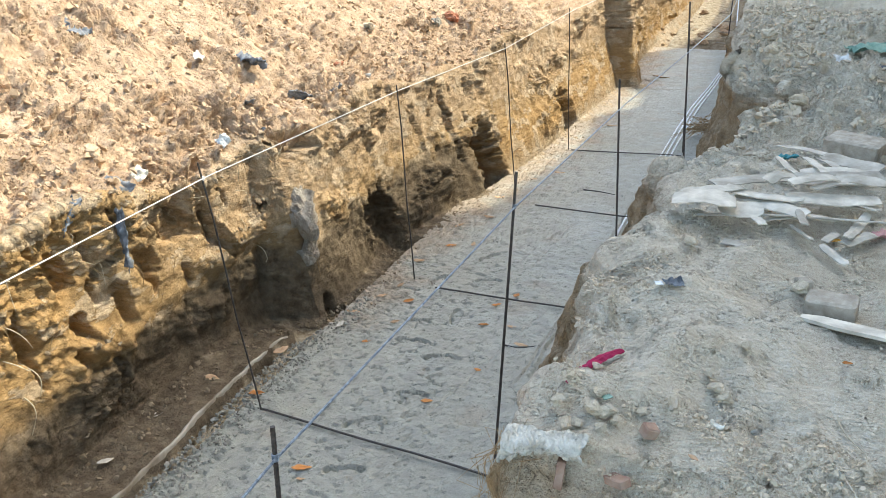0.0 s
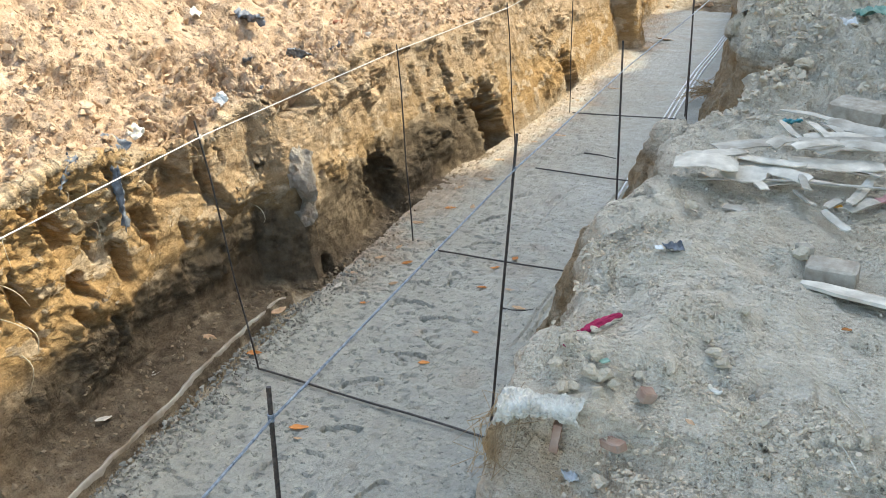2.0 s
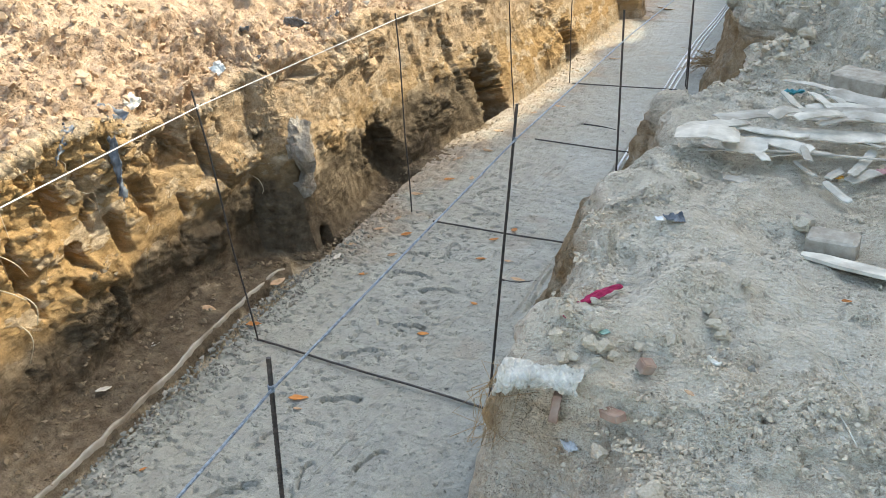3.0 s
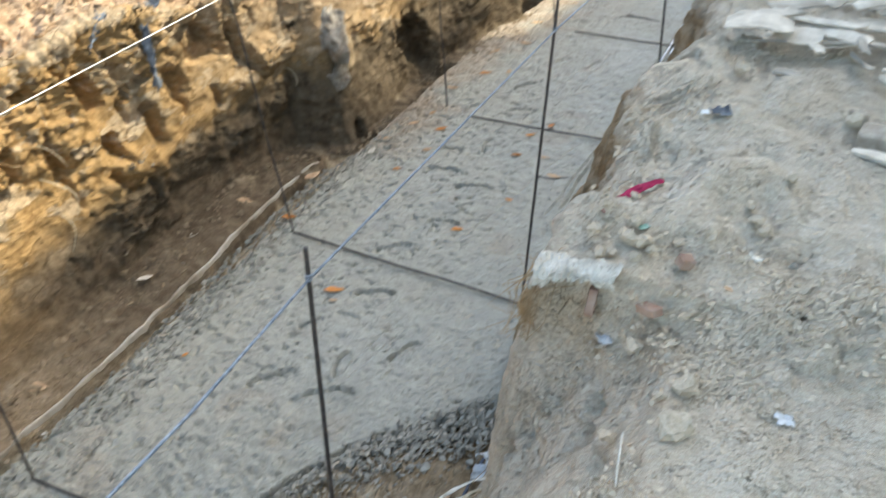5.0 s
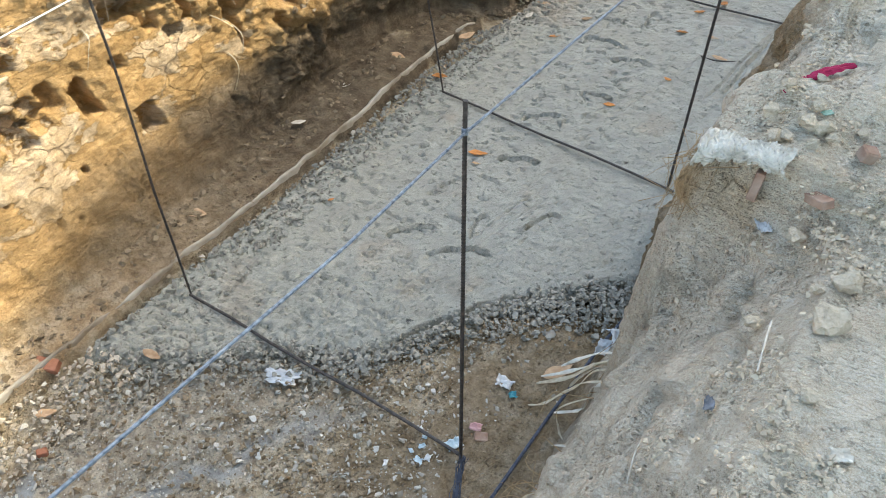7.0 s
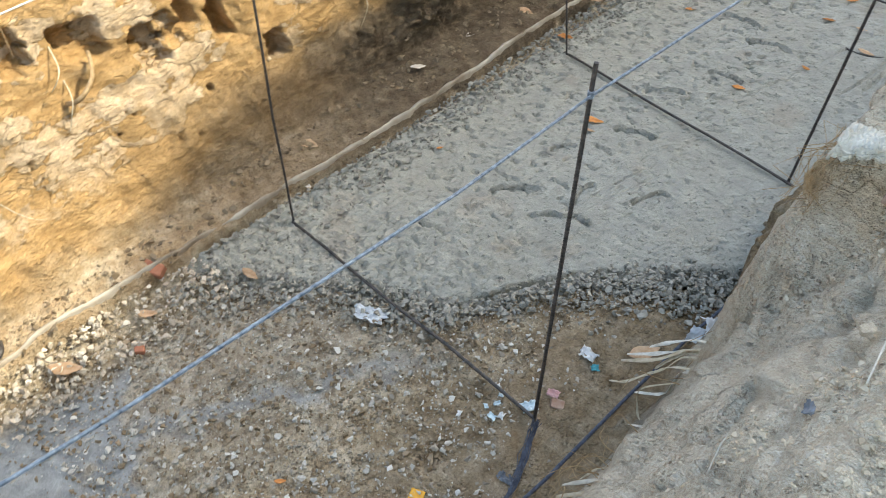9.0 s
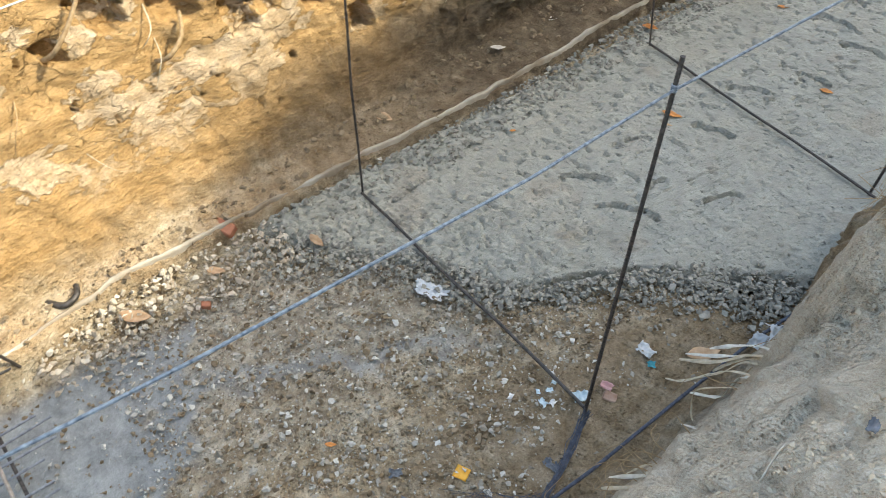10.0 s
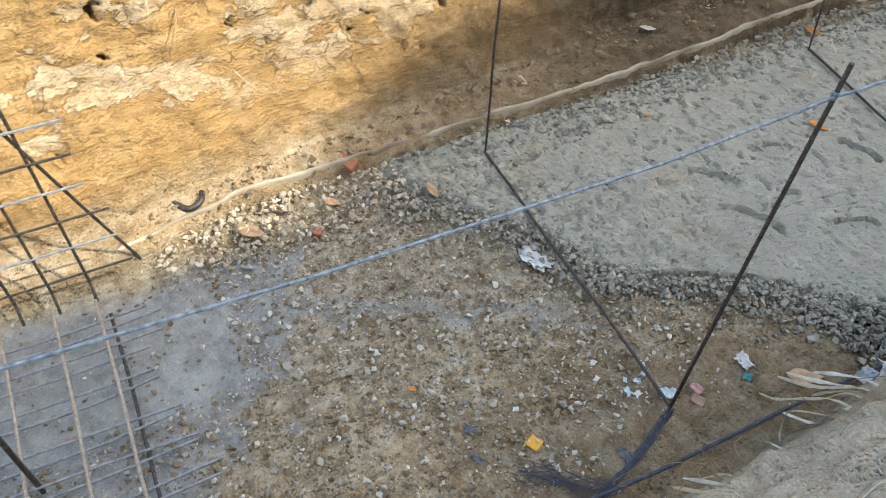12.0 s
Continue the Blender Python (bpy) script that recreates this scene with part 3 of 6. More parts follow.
    d += bank * (0.008 + 0.03 * smooth(1.5, 4.5, p[:, 1])) * fbm(p, (11, 7, 9), 4, 43, 0.7) + only(nearby & (bank > 0.3), len(p), lambda k: (0.003 + 0.012 * clumps[k] + 0.035 * smooth(2.6, 4.2, p[k, 1])) * cells(p[k] + 0.03 * vnoise(p[k] * 8, 3)[:, None], (9, 13, 10), 17)) + bank * (0.04 + 0.04 * smooth(1.0, 4.0, p[:, 1])) * (0.25 + 0.75 * smooth(0.0, 0.5, p[:, 1])) * np.abs(fbm(p, (3.2, 2.1, 3), 3, 45)) + heap * (0.012 + 0.045 * clumps) * fbm(p, 12, 4, 47, 0.65)
    d += (heap * (0.005 + 0.02 * clumps) + bank * (0.002 + 0.014 * clumps) + np.clip(1 - heap - bank - 0.85 * face, 0, 1) * 0.014) * fine_lumps * smooth(-0.5, 0.4, fbm(p, 3.1, 2, 37))
    for x0, y0, x1, y1, wd, ht in ((2.27, 0.51, 2.73, 0.93, 0.12, 0.06), (2.27, 0.49, 2.51, 0.55, 0.06, 0.03), (2.25, 1.05, 2.57, 1.14, 0.1, 0.045), (2.45, 0.2, 3.04, -0.02, 0.2, -0.05), (2.83, 0.52, 3.16, 0.43, 0.1, -0.035),
                                   (2.68, 1.33, 3.07, 1.29, 0.1, -0.05), (2.29, -0.1, 2.6, -0.74, 0.1, 0.03), (2.2, 1.6, 2.41, 1.94, 0.12, 0.05), (2.25, 3.2, 2.7, 3.45, 0.2, -0.06), (2.6, 3.9, 3.2, 3.7, 0.25, 0.06), (2.5, 5.5, 3.2, 5.3, 0.3, 0.1), (2.6, 7.0, 3.4, 7.2, 0.4, 0.12), (2.4, 2.5, 2.41, 2.16, 0.15, -0.04)):
        ax, ay = x1 - x0, y1 - y0
        t = np.clip(((p[:, 0] - x0) * ax + (p[:, 1] - y0) * ay) / (ax * ax + ay * ay), 0, 1)
        far = np.hypot(p[:, 0] - x0 - t * ax, p[:, 1] - y0 - t * ay)
        d += bank * ht * np.exp(-(far / wd) ** 2) * (p[:, 0] > 1.9)
    d *= 1 - 0.85 * np.exp(-((p[:, 0] - 2.25) / 0.16) ** 4 - ((p[:, 1] - 0.34) / 0.1) ** 4)
    rim = bank * smooth(0.4, 0.05, p[:, 0] - right_lip(p[:, 1])) * (p[:, 0] > 1.9) * (1 - np.exp(-((p[:, 0] - 2.25) / 0.17) ** 4 - ((p[:, 1] - 0.34) / 0.12) ** 4))
    d += only((rim > 0.02) & nearby, len(p), lambda k: rim[k] * (0.03 * cells(p[k], (7, 8, 7), 55) + 0.02 * (clods(p[k], 15, 57) - 0.4)))
    d *= 1 - 0.3 * bank * smooth(0.25, 0.05, p[:, 1]) * (p[:, 0] > 1.9)
    # the cut face: layered ledges, spade marks, crumbled pockets
    def cut(k):
        p0 = p[k]
        warp = 0.1 * np.stack([fbm(p0, 2.5, 3, 81), fbm(p0, 2.5, 3, 83), fbm(p0, 2.5, 3, 85)], -1)
        rough = smooth(-0.05, 0.45, fbm(p0, (1.1, 1.1, 1.8), 3, 29) + 0.35 * smooth(0.9, 1.35, p0[:, 2])) * (0.12 + 0.88 * smooth(0.7, 1.5, p0[:, 1] + 0.8 * smooth(0.7, 1.2, p0[:, 2])))
        plate = fbm(p0 + 0.6 * warp, (2.2, 3.4, 5.5), 5, 301, 0.56)
        e = (0.002 + 0.011 * rough) * sum(smooth(c - 0.015, c + 0.015, plate) for c in (-0.35, -0.12, 0.08, 0.27, 0.5))
        spade = fbm(p0 + 0.25 * warp, (1.5, 6.5, 1.1), 4, 311, 0.5)
        e += (0.002 + 0.017 * rough) * (smooth(-0.2, -0.17, spade) + smooth(0.12, 0.15, spade)) + (0.004 + 0.014 * rough) * fbm(p0 + warp, (3, 9, 2.4), 3, 23)
        e += (0.001 + 0.009 * rough) * cells(p0 + 0.5 * warp, (8, 16, 11), 22) + (0.001 + 0.006 * rough) * fbm(p0 + warp, (3, 3, 30), 3, 24)
        e += (0.0015 + 0.006 * rough) * fbm(p0, (26, 30, 38), 3, 89, 0.6)
        e -= 0.02 * smooth(0.04, 0.0, np.abs(fbm(p0 + warp, (2, 4.5, 2.2), 3, 27))) * rough
        e -= 0.12 * smooth(0.6, 0.64, fbm(p0 + warp, (2, 8, 5), 4, 25)) * smooth(0.25, 0.6, p0[:, 2])
        return np.where(p0[:, 0] > 1.5, 2.0, 1.0) * face[k] * e

    d += only(face > 0.02, len(p), cut)
    # gullies on the bank's shoulder and hollows dug in the face
    pits = [(1.48, 0.78, 0.06, 0.1, 0.16), (1.8, 0.78, 0.05, 0.14, 0.14), (1.42, 1.12, 0.08, 0.12, 0.12), (2.3, 1.08, 0.14, 0.14, 0.09), (2.05, 0.9, 0.04, 0.16, 0.1), (2.62, 0.95, 0.05, 0.2, 0.08), (3.5, 1.32, 0.2, 0.1, 0.22),
            (4.66, 0.2, 0.3, 0.34, 0.2), (6.72, 0.22, 0.27, 0.42, 0.7), (9.35, 0.25, 0.25, 0.28, 0.3), (5.5, 0.85, 0.07, 0.3, 0.04), (6.1, 0.8, 0.06, 0.35, 0.05), (0.18, 0.78, 0.05, 0.08, 0.14), (0.45, 0.56, 0.06, 0.07, 0.12),
            (0.5, 1.08, 0.09, 0.07, 0.12), (0.85, 0.96, 0.05, 0.1, 0.1), (1.12, 0.86, 0.06, 0.09, 0.12), (-0.2, 0.8, 0.08, 0.09, 0.1), (-0.45, 0.93, 0.1, 0.08, 0.1), (-0.76, 1.0, 0.1, 0.09, 0.12), (3.45, 0.05, 0.07, 0.07, 0.2)]
    slots = random.Random(77)
    pits += [(slots.uniform(-1.2, 1.1), slots.uniform(0.82, 1.28), slots.uniform(0.025, 0.075), slots.uniform(0.03, 0.08), slots.uniform(0.05, 0.1)) for _ in range(16)]
    pits += [(slots.uniform(1.1, 3.0), slots.uniform(0.6, 1.3), slots.uniform(0.02, 0.045), slots.uniform(0.04, 0.13), slots.uniform(0.05, 0.11)) for _ in range(16)]
    wob = 0.45 * fbm(p, 8, 4, 41)
    for py, pz, ry, rz, depth in pits:
        dy, dz = np.abs(p[:, 1] - py + 0.25 * (p[:, 2] - pz)) / ry, np.abs(p[:, 2] - pz) / rz
        q = 0.75 * np.maximum(dy, dz) + 0.25 * np.sqrt(dy * dy + dz * dz) + wob
        d -= np.where(p[:, 0] < 1, smooth(1.08, 0.86, q) * depth * np.clip(face * 2 + heap * 0.6, 0, 1), 0)
    p = p + N.reshape(-1, 3) * d[:, None] * np.where(np.abs(p[:, 0]) > 12, 0.3, 1)[:, None]
    dip = np.exp(-((p[:, 0] - 1.52) / 0.3) ** 4 - ((p[:, 1] - 1.15) / 0.32) ** 4)
    p[:, 2] -= 0.06 * dip * (p[:, 2] < 0.12)
    under = (np.abs(W[:, :3]).sum(-1) < 0.405) * smooth(0.08, 0.16, p[:, 1] - near_edge_at(p[:, 0])) * (p[:, 1] < 16.3) * smooth(0.02, 0.1, p[:, 0] - np.maximum(left_foot(p[:, 1]), -0.13))
    p[:, 2] -= 0.07 * under * (p[:, 2] < 0.12)
    # tone of the ground: damp cement on the bed near the footing, ragged borders between the soils
    rag = 0.25 * fbm(p, 5, 3, 51)
    bed_w = (1 - np.clip(heap + face + bank, 0, 1))
    patch = smooth(0.05, -0.12, (p[:, 0] - 0.75) * 0.5 + (p[:, 1] + 1.35) * 0.9 + rag)
    streak = 0.8 * smooth(0.12, 0.02, np.abs(p[:, 0] - 0.3 - 0.45 * (p[:, 1] + 1.6) + rag * 0.7)) * smooth(0.1, -0.3, p[:, 1])
    W[:, 3] = bed_w * np.clip(patch + streak * 0.8 + 0.26 * smooth(1.2, 0.5, p[:, 0] + rag) * (p[:, 0] > -0.05), 0, 1) * smooth(0.02, 0.2, p[:, 0] + 0.3 * rag)
    W[:, :3] = np.clip(W[:, :3] + (W[:, :3] > 0.02) * (W[:, :3] < 0.98) * rag[:, None], 0, 1)
    slide = smooth(0.06, 0.2, p[:, 1]) * smooth(0.33, 0.29, p[:, 1]) * smooth(2.48, 2.28, p[:, 0] + rag * 0.3) * (p[:, 0] > 1.8) * smooth(1.5, 1.46, p[:, 2]) * smooth(1.24, 1.36, p[:, 2] + 0.3 * rag)
    W[:, 2] *= 1 - 0.6 * slide
    W[:, 1] = np.clip(W[:, 1] + 0.6 * slide, 0, 1)
    skirt = 0.9 * (p[:, 0] > 1.8) * smooth(0.0, 0.1, p[:, 2] + 0.3 * rag) * smooth(1.2, 0.7, p[:, 1] + rag) * (1 - bank) * (1 - slide)
    W[:, 2] = np.clip(W[:, 2] + skirt, 0, 1)
    W[:, 1] *= 1 - skirt
    low = smooth(1.25, 0.95, p[:, 2] + 0.3 * rag) * (p[:, 0] > 1.95) * smooth(0.3, 0.1, p[:, 1])
    W[:, 2] *= 1 - 0.12 * low
    W[:, 0] = np.clip(W[:, 0] + 0.08 * low, 0, 1)
    sandy = 0.65 * smooth(1.2, 3.2, p[:, 1]) * smooth(0.45, 1.05, p[:, 2] + 0.5 * rag) * W[:, 1] * (p[:, 0] < 1)
    W[:, 0] += sandy
    W[:, 1] -= sandy
    # shade on the bank's wall faces, put into the colour
    cheek_shade = 0.35 * smooth(0.4, 0.9, p[:, 1]) * smooth(0.15, 0.35, face) * (p[:, 0] > 1.5)
    # low on the cut face: damp soil and painted shade together
    damp_and_shade = cheek_shade + smooth(0.62, 0.4, p[:, 2] + 0.35 * rag - 0.12 * smooth(1.8, 2.6, p[:, 1])) * smooth(-0.75, 0.15, p[:, 1] + 0.5 * rag) * (0.55 + 0.45 * smooth(0.3, 1.1, p[:, 1])) * (p[:, 0] < 0.6) * smooth(7.5, 6.0, p[:, 1]) * smooth(0.0, 0.3, face + W[:, 0])
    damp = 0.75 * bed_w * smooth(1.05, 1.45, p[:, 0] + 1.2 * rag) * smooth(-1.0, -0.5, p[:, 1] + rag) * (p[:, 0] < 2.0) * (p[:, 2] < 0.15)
    damp_and_shade = np.clip(np.maximum(damp_and_shade, damp), 0, 1)
    me = grid_mesh("ground", p.reshape(r, c, 3), SOIL)
    a = me.attributes.new("damp_and_shade", "FLOAT", "POINT")
    a.data.foreach_set("value", damp_and_shade.astype(np.float32))
    a = me.color_attributes.new("zone", "FLOAT_COLOR", "POINT")
    a.data.foreach_set("color", W.reshape(-1).astype(np.float32))
    put("ground", me, None, "sandy soil ground with a straight foundation trench cut through it", "ground", kind="structure")
    return p.reshape(r, c, 3)


GROUND = ground_sheet()
_flat = GROUND.reshape(-1, 3)
_cells = {}
for _k, (_x, _y, _z) in enumerate(_flat[(_flat[:, 1] > -4) & (_flat[:, 1] < 20) & (np.abs(_flat[:, 0]) < 6)].tolist()):
    _c = (int(_x * 25 // 1), int(_y * 25 // 1))
    if _z > _cells.get(_c, -9):
        _cells[_c] = _z


def height(x, y, default=0.0):
    """The ground's height at a place (the upper one, where it overhangs)."""
    for ring in range(4):
        best = [_cells[k] for dx in range(-ring, ring + 1) for dy in range(-ring, ring + 1) if (k := (int(x * 25 // 1) + dx, int(y * 25 // 1) + dy)) in _cells]
        if best:
            return sum(best) / len(best) if ring == 0 or x > 0 else max(best)
    return default


# ---- lean concrete bed with boot prints, ruts and a broken near edge ----
PRINTS = [(0.62, 0.92, 46, 0.26), (0.93, 0.93, 28, 0.26), (1.14, 1.35, 64, 0.22), (0.57, 1.36, 55, 0.15), (0.77, 1.72, 22, 0.24), (0.83, 2.54, 6, 0.22), (0.84, 3.01, 14, 0.27), (0.55, 3.17, 4, 0.25), (0.47, 3.47, 8, 0.22),
          (0.66, 2.16, 40, 0.24), (0.72, 3.62, 100, 0.26), (0.72, 5.4, 50, 0.26), (1.05, 5.4, 80, 0.24), (0.5, 5.1, 30, 0.24), (0.57, 6.45, 20, 0.26), (1.0, 6.8, 70, 0.24), (0.62, 4.75, 60, 0.25), (0.75, 4.3, 20, 0.22), (0.4, 7.2, 40, 0.25), (0.36, 4.2, 75, 0.25), (0.88, 1.15, 100, 0.2)]


def concrete_bed():
    vs = np.concatenate([np.linspace(0, 0.3, 560)[:-1], np.linspace(0.3, 0.55, 150)[:-1], np.linspace(0.55, 1, 130)])
    us = np.linspace(0, 1, 250)
    U, V = np.meshgrid(us, vs)
    near_edge = near_edge_at(-0.2 + 2.2 * us)
    Y = near_edge[None] + (16.5 - near_edge[None]) * V
    lo = np.maximum(left_foot(Y) - 0.02, -0.13 + 0 * Y)
    hi = keyed(Y, (-1, 1.86), (0.88, 1.84), (1.8, 1.72), (2.6, 1.7), (3.6, 1.82), (4.1, 1.95), (6, 2.2), (8.5, 2.12), (10.5, 2.34), (17, 2.34))
    X = lo + (hi - lo) * U
    p = np.stack([X, Y, 0 * X], -1).reshape(-1, 3)
    q = p * (1, 1, 0)
    z = 0.012 + 0.012 * fbm(q, 1.1, 2, 61) + 0.007 * fbm(q, 9, 4, 63, 0.6)
    worn = 0.35 + 0.65 * smooth(1.3, 0.6, p[:, 0] + 0.3 * fbm(q, 1.5, 2, 66))
    rough = smooth(0.7, 0.1, p[:, 0] - left_foot(p[:, 1])) + smooth(1.0, 0.2, p[:, 1] - np.tile(near_edge, len(vs)))
    z += worn * (0.002 + 0.016 * np.clip(rough, 0, 1)) * clods(q + 0.02 * fbm(q, 20, 2, 3)[:, None], 30, 9)
    z += worn * (0.002 + 0.009 * np.clip(rough, 0, 1)) * cells(q + 0.02 * fbm(q, 20, 2, 5)[:, None], (26, 40, 30), 12)
    z -= worn * 0.02 * smooth(0.36, 0.41, fbm(q, (12, 19, 1), 4, 67, 0.6))
    for px, py, turn, size in PRINTS:
        a = radians(turn)
        u = ((p[:, 0] - px) * math.cos(a) + (p[:, 1] - py) * math.sin(a)) / (size / 2)
        w = (-(p[:, 0] - px) * math.sin(a) + (p[:, 1] - py) * math.cos(a)) / (size * 0.19)
        w = w / (1 - 0.28 * smooth(0.5, 0.0, np.abs(u + 0.15)))
        e = np.sqrt(u * u + w * w) + 0.12 * fbm(q, 25, 2, 71)
        side = smooth(-0.2, 0.6, w + 0.4 * fbm(q, 9, 2, 76))
        z -= 0.011 * smooth(1.0, 0.94, e) * (0.6 + 0.4 * smooth(-0.4, 0.4, fbm(q, 30, 2, 73)))
        z -= 0.03 * smooth(1.0, 0.95, e) * smooth(0.7, 0.88, e) * side
        z += 0.012 * smooth(0.97, 1.04, e) * smooth(1.35, 1.1, e) * (0.3 + 0.7 * side)
    # ruts left by long bars, and trowel lines
    for x0, y0, x1, y1, w, h in ((1.47, 3.0, 1.6, 7.6, 0.02, 0.026), (1.53, 3.0, 1.66, 7.6, 0.015, 0.024), (1.4, 2.9, 1.52, 4.6, 0.012, 0.018), (0.75, 0.35, 1.0, 1.6, 0.012, 0.006), (0.8, 0.35, 1.06, 1.55, 0.008, 0.005),
                                 (1.0, 2.4, 1.32, 3.9, 0.01, 0.006), (1.02, 4.6, 1.1, 5.7, 0.012, 0.009), (0.9, 4.6, 0.96, 5.6, 0.01, 0.007), (0.35, 2.2, 0.62, 3.1, 0.01, 0.005)):
        t = np.clip((p[:, 1] - y0) / (y1 - y0), 0, 1)
        off = np.abs(p[:, 0] - (x0 + (x1 - x0) * t) + 0.012 * fbm(q, 4, 2, 77))
        z -= h * smooth(w, w * 0.3, off) * smooth(y0 - 0.1, y0 + 0.1, p[:, 1]) * smooth(y1 + 0.1, y1 - 0.1, p[:, 1])
    edge = np.minimum(V * (16.5 - near_edge[None]) / 0.09, 1).reshape(-1) + 0.35 * fbm(q, 12, 3, 79)
    z -= 0.075 * smooth(0.9, 0.0, edge)
    p[:, 2] = z
    me = grid_mesh("concrete_bed", p.reshape(len(vs), len(us), 3), CONCRETE)
    soiled = smooth(0.62, 0.1, p[:, 0] - left_foot(p[:, 1]) + 0.35 * fbm(q, 3.5, 4, 99)) * smooth(2.2, 4.0, p[:, 1])
    soiled = np.maximum(soiled, 0.3 * smooth(0.35, 0.6, fbm(q, 2.2, 4, 98)))
    a = me.attributes.new("dirt", "FLOAT", "POINT")
    a.data.foreach_set("value", soiled.astype(np.float32))
    put("floor", me, None, "grey lean concrete bed with boot prints and bar ruts", "concrete bed", kind="structure")


concrete_bed()


# ---- unseen wall added beyond the bank; its top edge shapes the trench's shade ----
def shade_caster():
    bx, k = 6.5, (SUN.z / SUN.x, SUN.y / SUN.x)
    line = [(-9, 0.2), (-3, 0.02), (-1.7, 0.03), (-0.95, 0.0), (-0.84, -0.3), (-0.7, -0.45), (-0.58, -0.6), (-0.3, -0.73), (0.0, -0.83), (0.3, -0.88), (0.9, -0.9), (1.5, -0.98), (2.0, -1.02), (2.5, -1.0), (3.1, -0.65), (3.55, -0.38), (4.2, -0.3), (4.65, -0.5), (5.4, -0.45), (6.0, 0.2), (6.7, 0.33), (7.6, 0.46), (8.65, 0.6), (9.4, 0.55), (9.9, 0.4), (10.4, 0.62), (10.9, 0.95), (11.8, 0.85), (12.4, 0.3), (15.5, 0.3), (17.0, 1.2), (22, 1.4)]
    top = [(y + k[1] * (bx - x), (bx - x) * k[0]) for y, x in line]
    n = len(top)
    verts = [(bx + d, y, z) for d in (0, 5) for y, z in top] + [(bx + d, y, 1.0) for d in (0, 5) for y, _ in top]
    faces = []
    for i in range(n - 1):
        faces += [(i, i + 1, n + i + 1, n + i), (2 * n + i, 2 * n + i + 1, i + 1, i), (n + i, n + i + 1, 3 * n + i + 1, 3 * n + i)]
    faces += [(0, n, 3 * n, 2 * n), (n - 1, 3 * n - 1, 4 * n - 1, 2 * n - 1)]
    put("wall_east", mesh_of("wall_east", verts, faces, PLASTER), None, "unseen plain wall added beyond the bank to shade the trench", "wall", kind="structure")


shade_caster()


# ---- bent rebar frames across the bed ----
def rebar_frame(left, left_top, right, right_top, bar):
    f = new("rebar_trestle")
    f.location = left
    tagged(f, "dark ribbed rebar trestle standing across the concrete bed", "rebar trestle", "rebar trestles along the trench")
    o = Vector(left)
    L, LT, R, RT = (Vector(v) - o for v in (left, left_top, right, right_top))
    B0, B1 = (Vector((*v, 0.034)) - o for v in bar)
    n = 5
    rod("upright", [L + Vector((0, 0, -0.06))] + [L.lerp(LT, i / n) + Vector((0.004 * math.sin(i * 2.1), 0.004 * math.cos(i * 1.7), 0)) for i in range(n + 1)], 0.0052, STEEL, f, 7, 0.012)
    rod("upright", [R + Vector((0, 0, -0.06))] + [R.lerp(RT, i / n) for i in range(n + 1)], 0.0068, STEEL, f, 8, 0.012)
    rod("crossbar", [B0.lerp(B1, i / 6) + Vector((0, 0.006 * math.sin(i * 1.9), -0.004 * abs(math.sin(i * 1.3)))) for i in range(7)], 0.0068, STEEL, f, 7, 0.012)
    return f


rebar_frame((0.01, -0.01, 0.02), (0.06, -0.02, 1.6), (1.56, -0.03, 0.02), (1.503, 0.131, 1.53), ((0.01, -0.012), (1.56, -0.022)))
rebar_frame((0.005, 2.08, 0.02), (-0.126, 2.0, 1.61), (1.56, 1.93, 0.02), (1.61, 2.14, 1.67), ((0.02, 2.068), (1.6, 1.918)))
rebar_frame((0.15, 4.16, 0.02), (0.05, 4.22, 1.6), (1.83, 4.03, 0.02), (1.735, 4.23, 1.72), ((0.4, 4.01), (1.83, 3.985)))
rebar_frame((0.36, 6.4, 0.02), (0.29, 6.25, 1.62), (2.1, 6.0, 0.02), (2.0, 6.05, 2.05), ((0.65, 6.14), (2.1, 6.04)))
rebar_frame((0.5, 8.26, 0.02), (0.47, 8.2, 1.74), (1.85, 8.55, 0.02), (1.81, 8.5, 1.5), ((0.54, 8.23), (1.85, 8.36)))


# right-hand upright further along
rod("rebar_stake", [(2.13, 10.9, -0.05), (2.135, 10.9, 0.6), (2.15, 10.8, 1.62)], 0.0065, STEEL, None, 8, 0.014, label="dark ribbed rebar stake standing in the concrete bed", category="rebar stake")

# ---- setting-out cords ----
rod("cord", [(-0.05, -4.0, 1.3), (0.0, -0.95, 1.48), (0.05, -0.02, 1.555), (-0.115, 2.05, 1.52), (0.05, 4.22, 1.555), (0.31, 6.2, 1.58), (0.53, 8.2, 1.72), (0.62, 9.4, 1.74)], 0.0035, WHITE_CORD, None, 6, label="taut white cord tied along the rebar uprights", category="cord")
rod("cord", [(1.55, -4.0, 1.62), (1.55, -1.87, 1.53), (1.55, -1.3, 1.487), (1.545, -0.45, 1.454), (1.512, 0.115, 1.435), (1.612, 2.13, 1.5), (1.792, 4.21, 1.56), (2.035, 5.98, 1.64), (2.16, 10.5, 1.43), (2.1, 15.0, 1.3)], 0.0042, CORD, None, 7, 0.02, label="taut blue-grey braided cord along the rebar uprights", category="cord")
for a, b in (((0.0525, -0.02, 1.545), (0.0525, -0.02, 1.568)), ((-0.117, 2.01, 1.508), (-0.119, 2.008, 1.53)), ((1.508, 0.118, 1.425), (1.507, 0.12, 1.447)), ((1.607, 2.12, 1.49), (1.607, 2.122, 1.512))):
    rod("cord_knot", [a, b], 0.0095, WHITE_CORD if a[0] < 1 else CORD, None, 7, 0.006, label="cord wound round a rebar upright", category="cord knot", group="knots on the uprights")

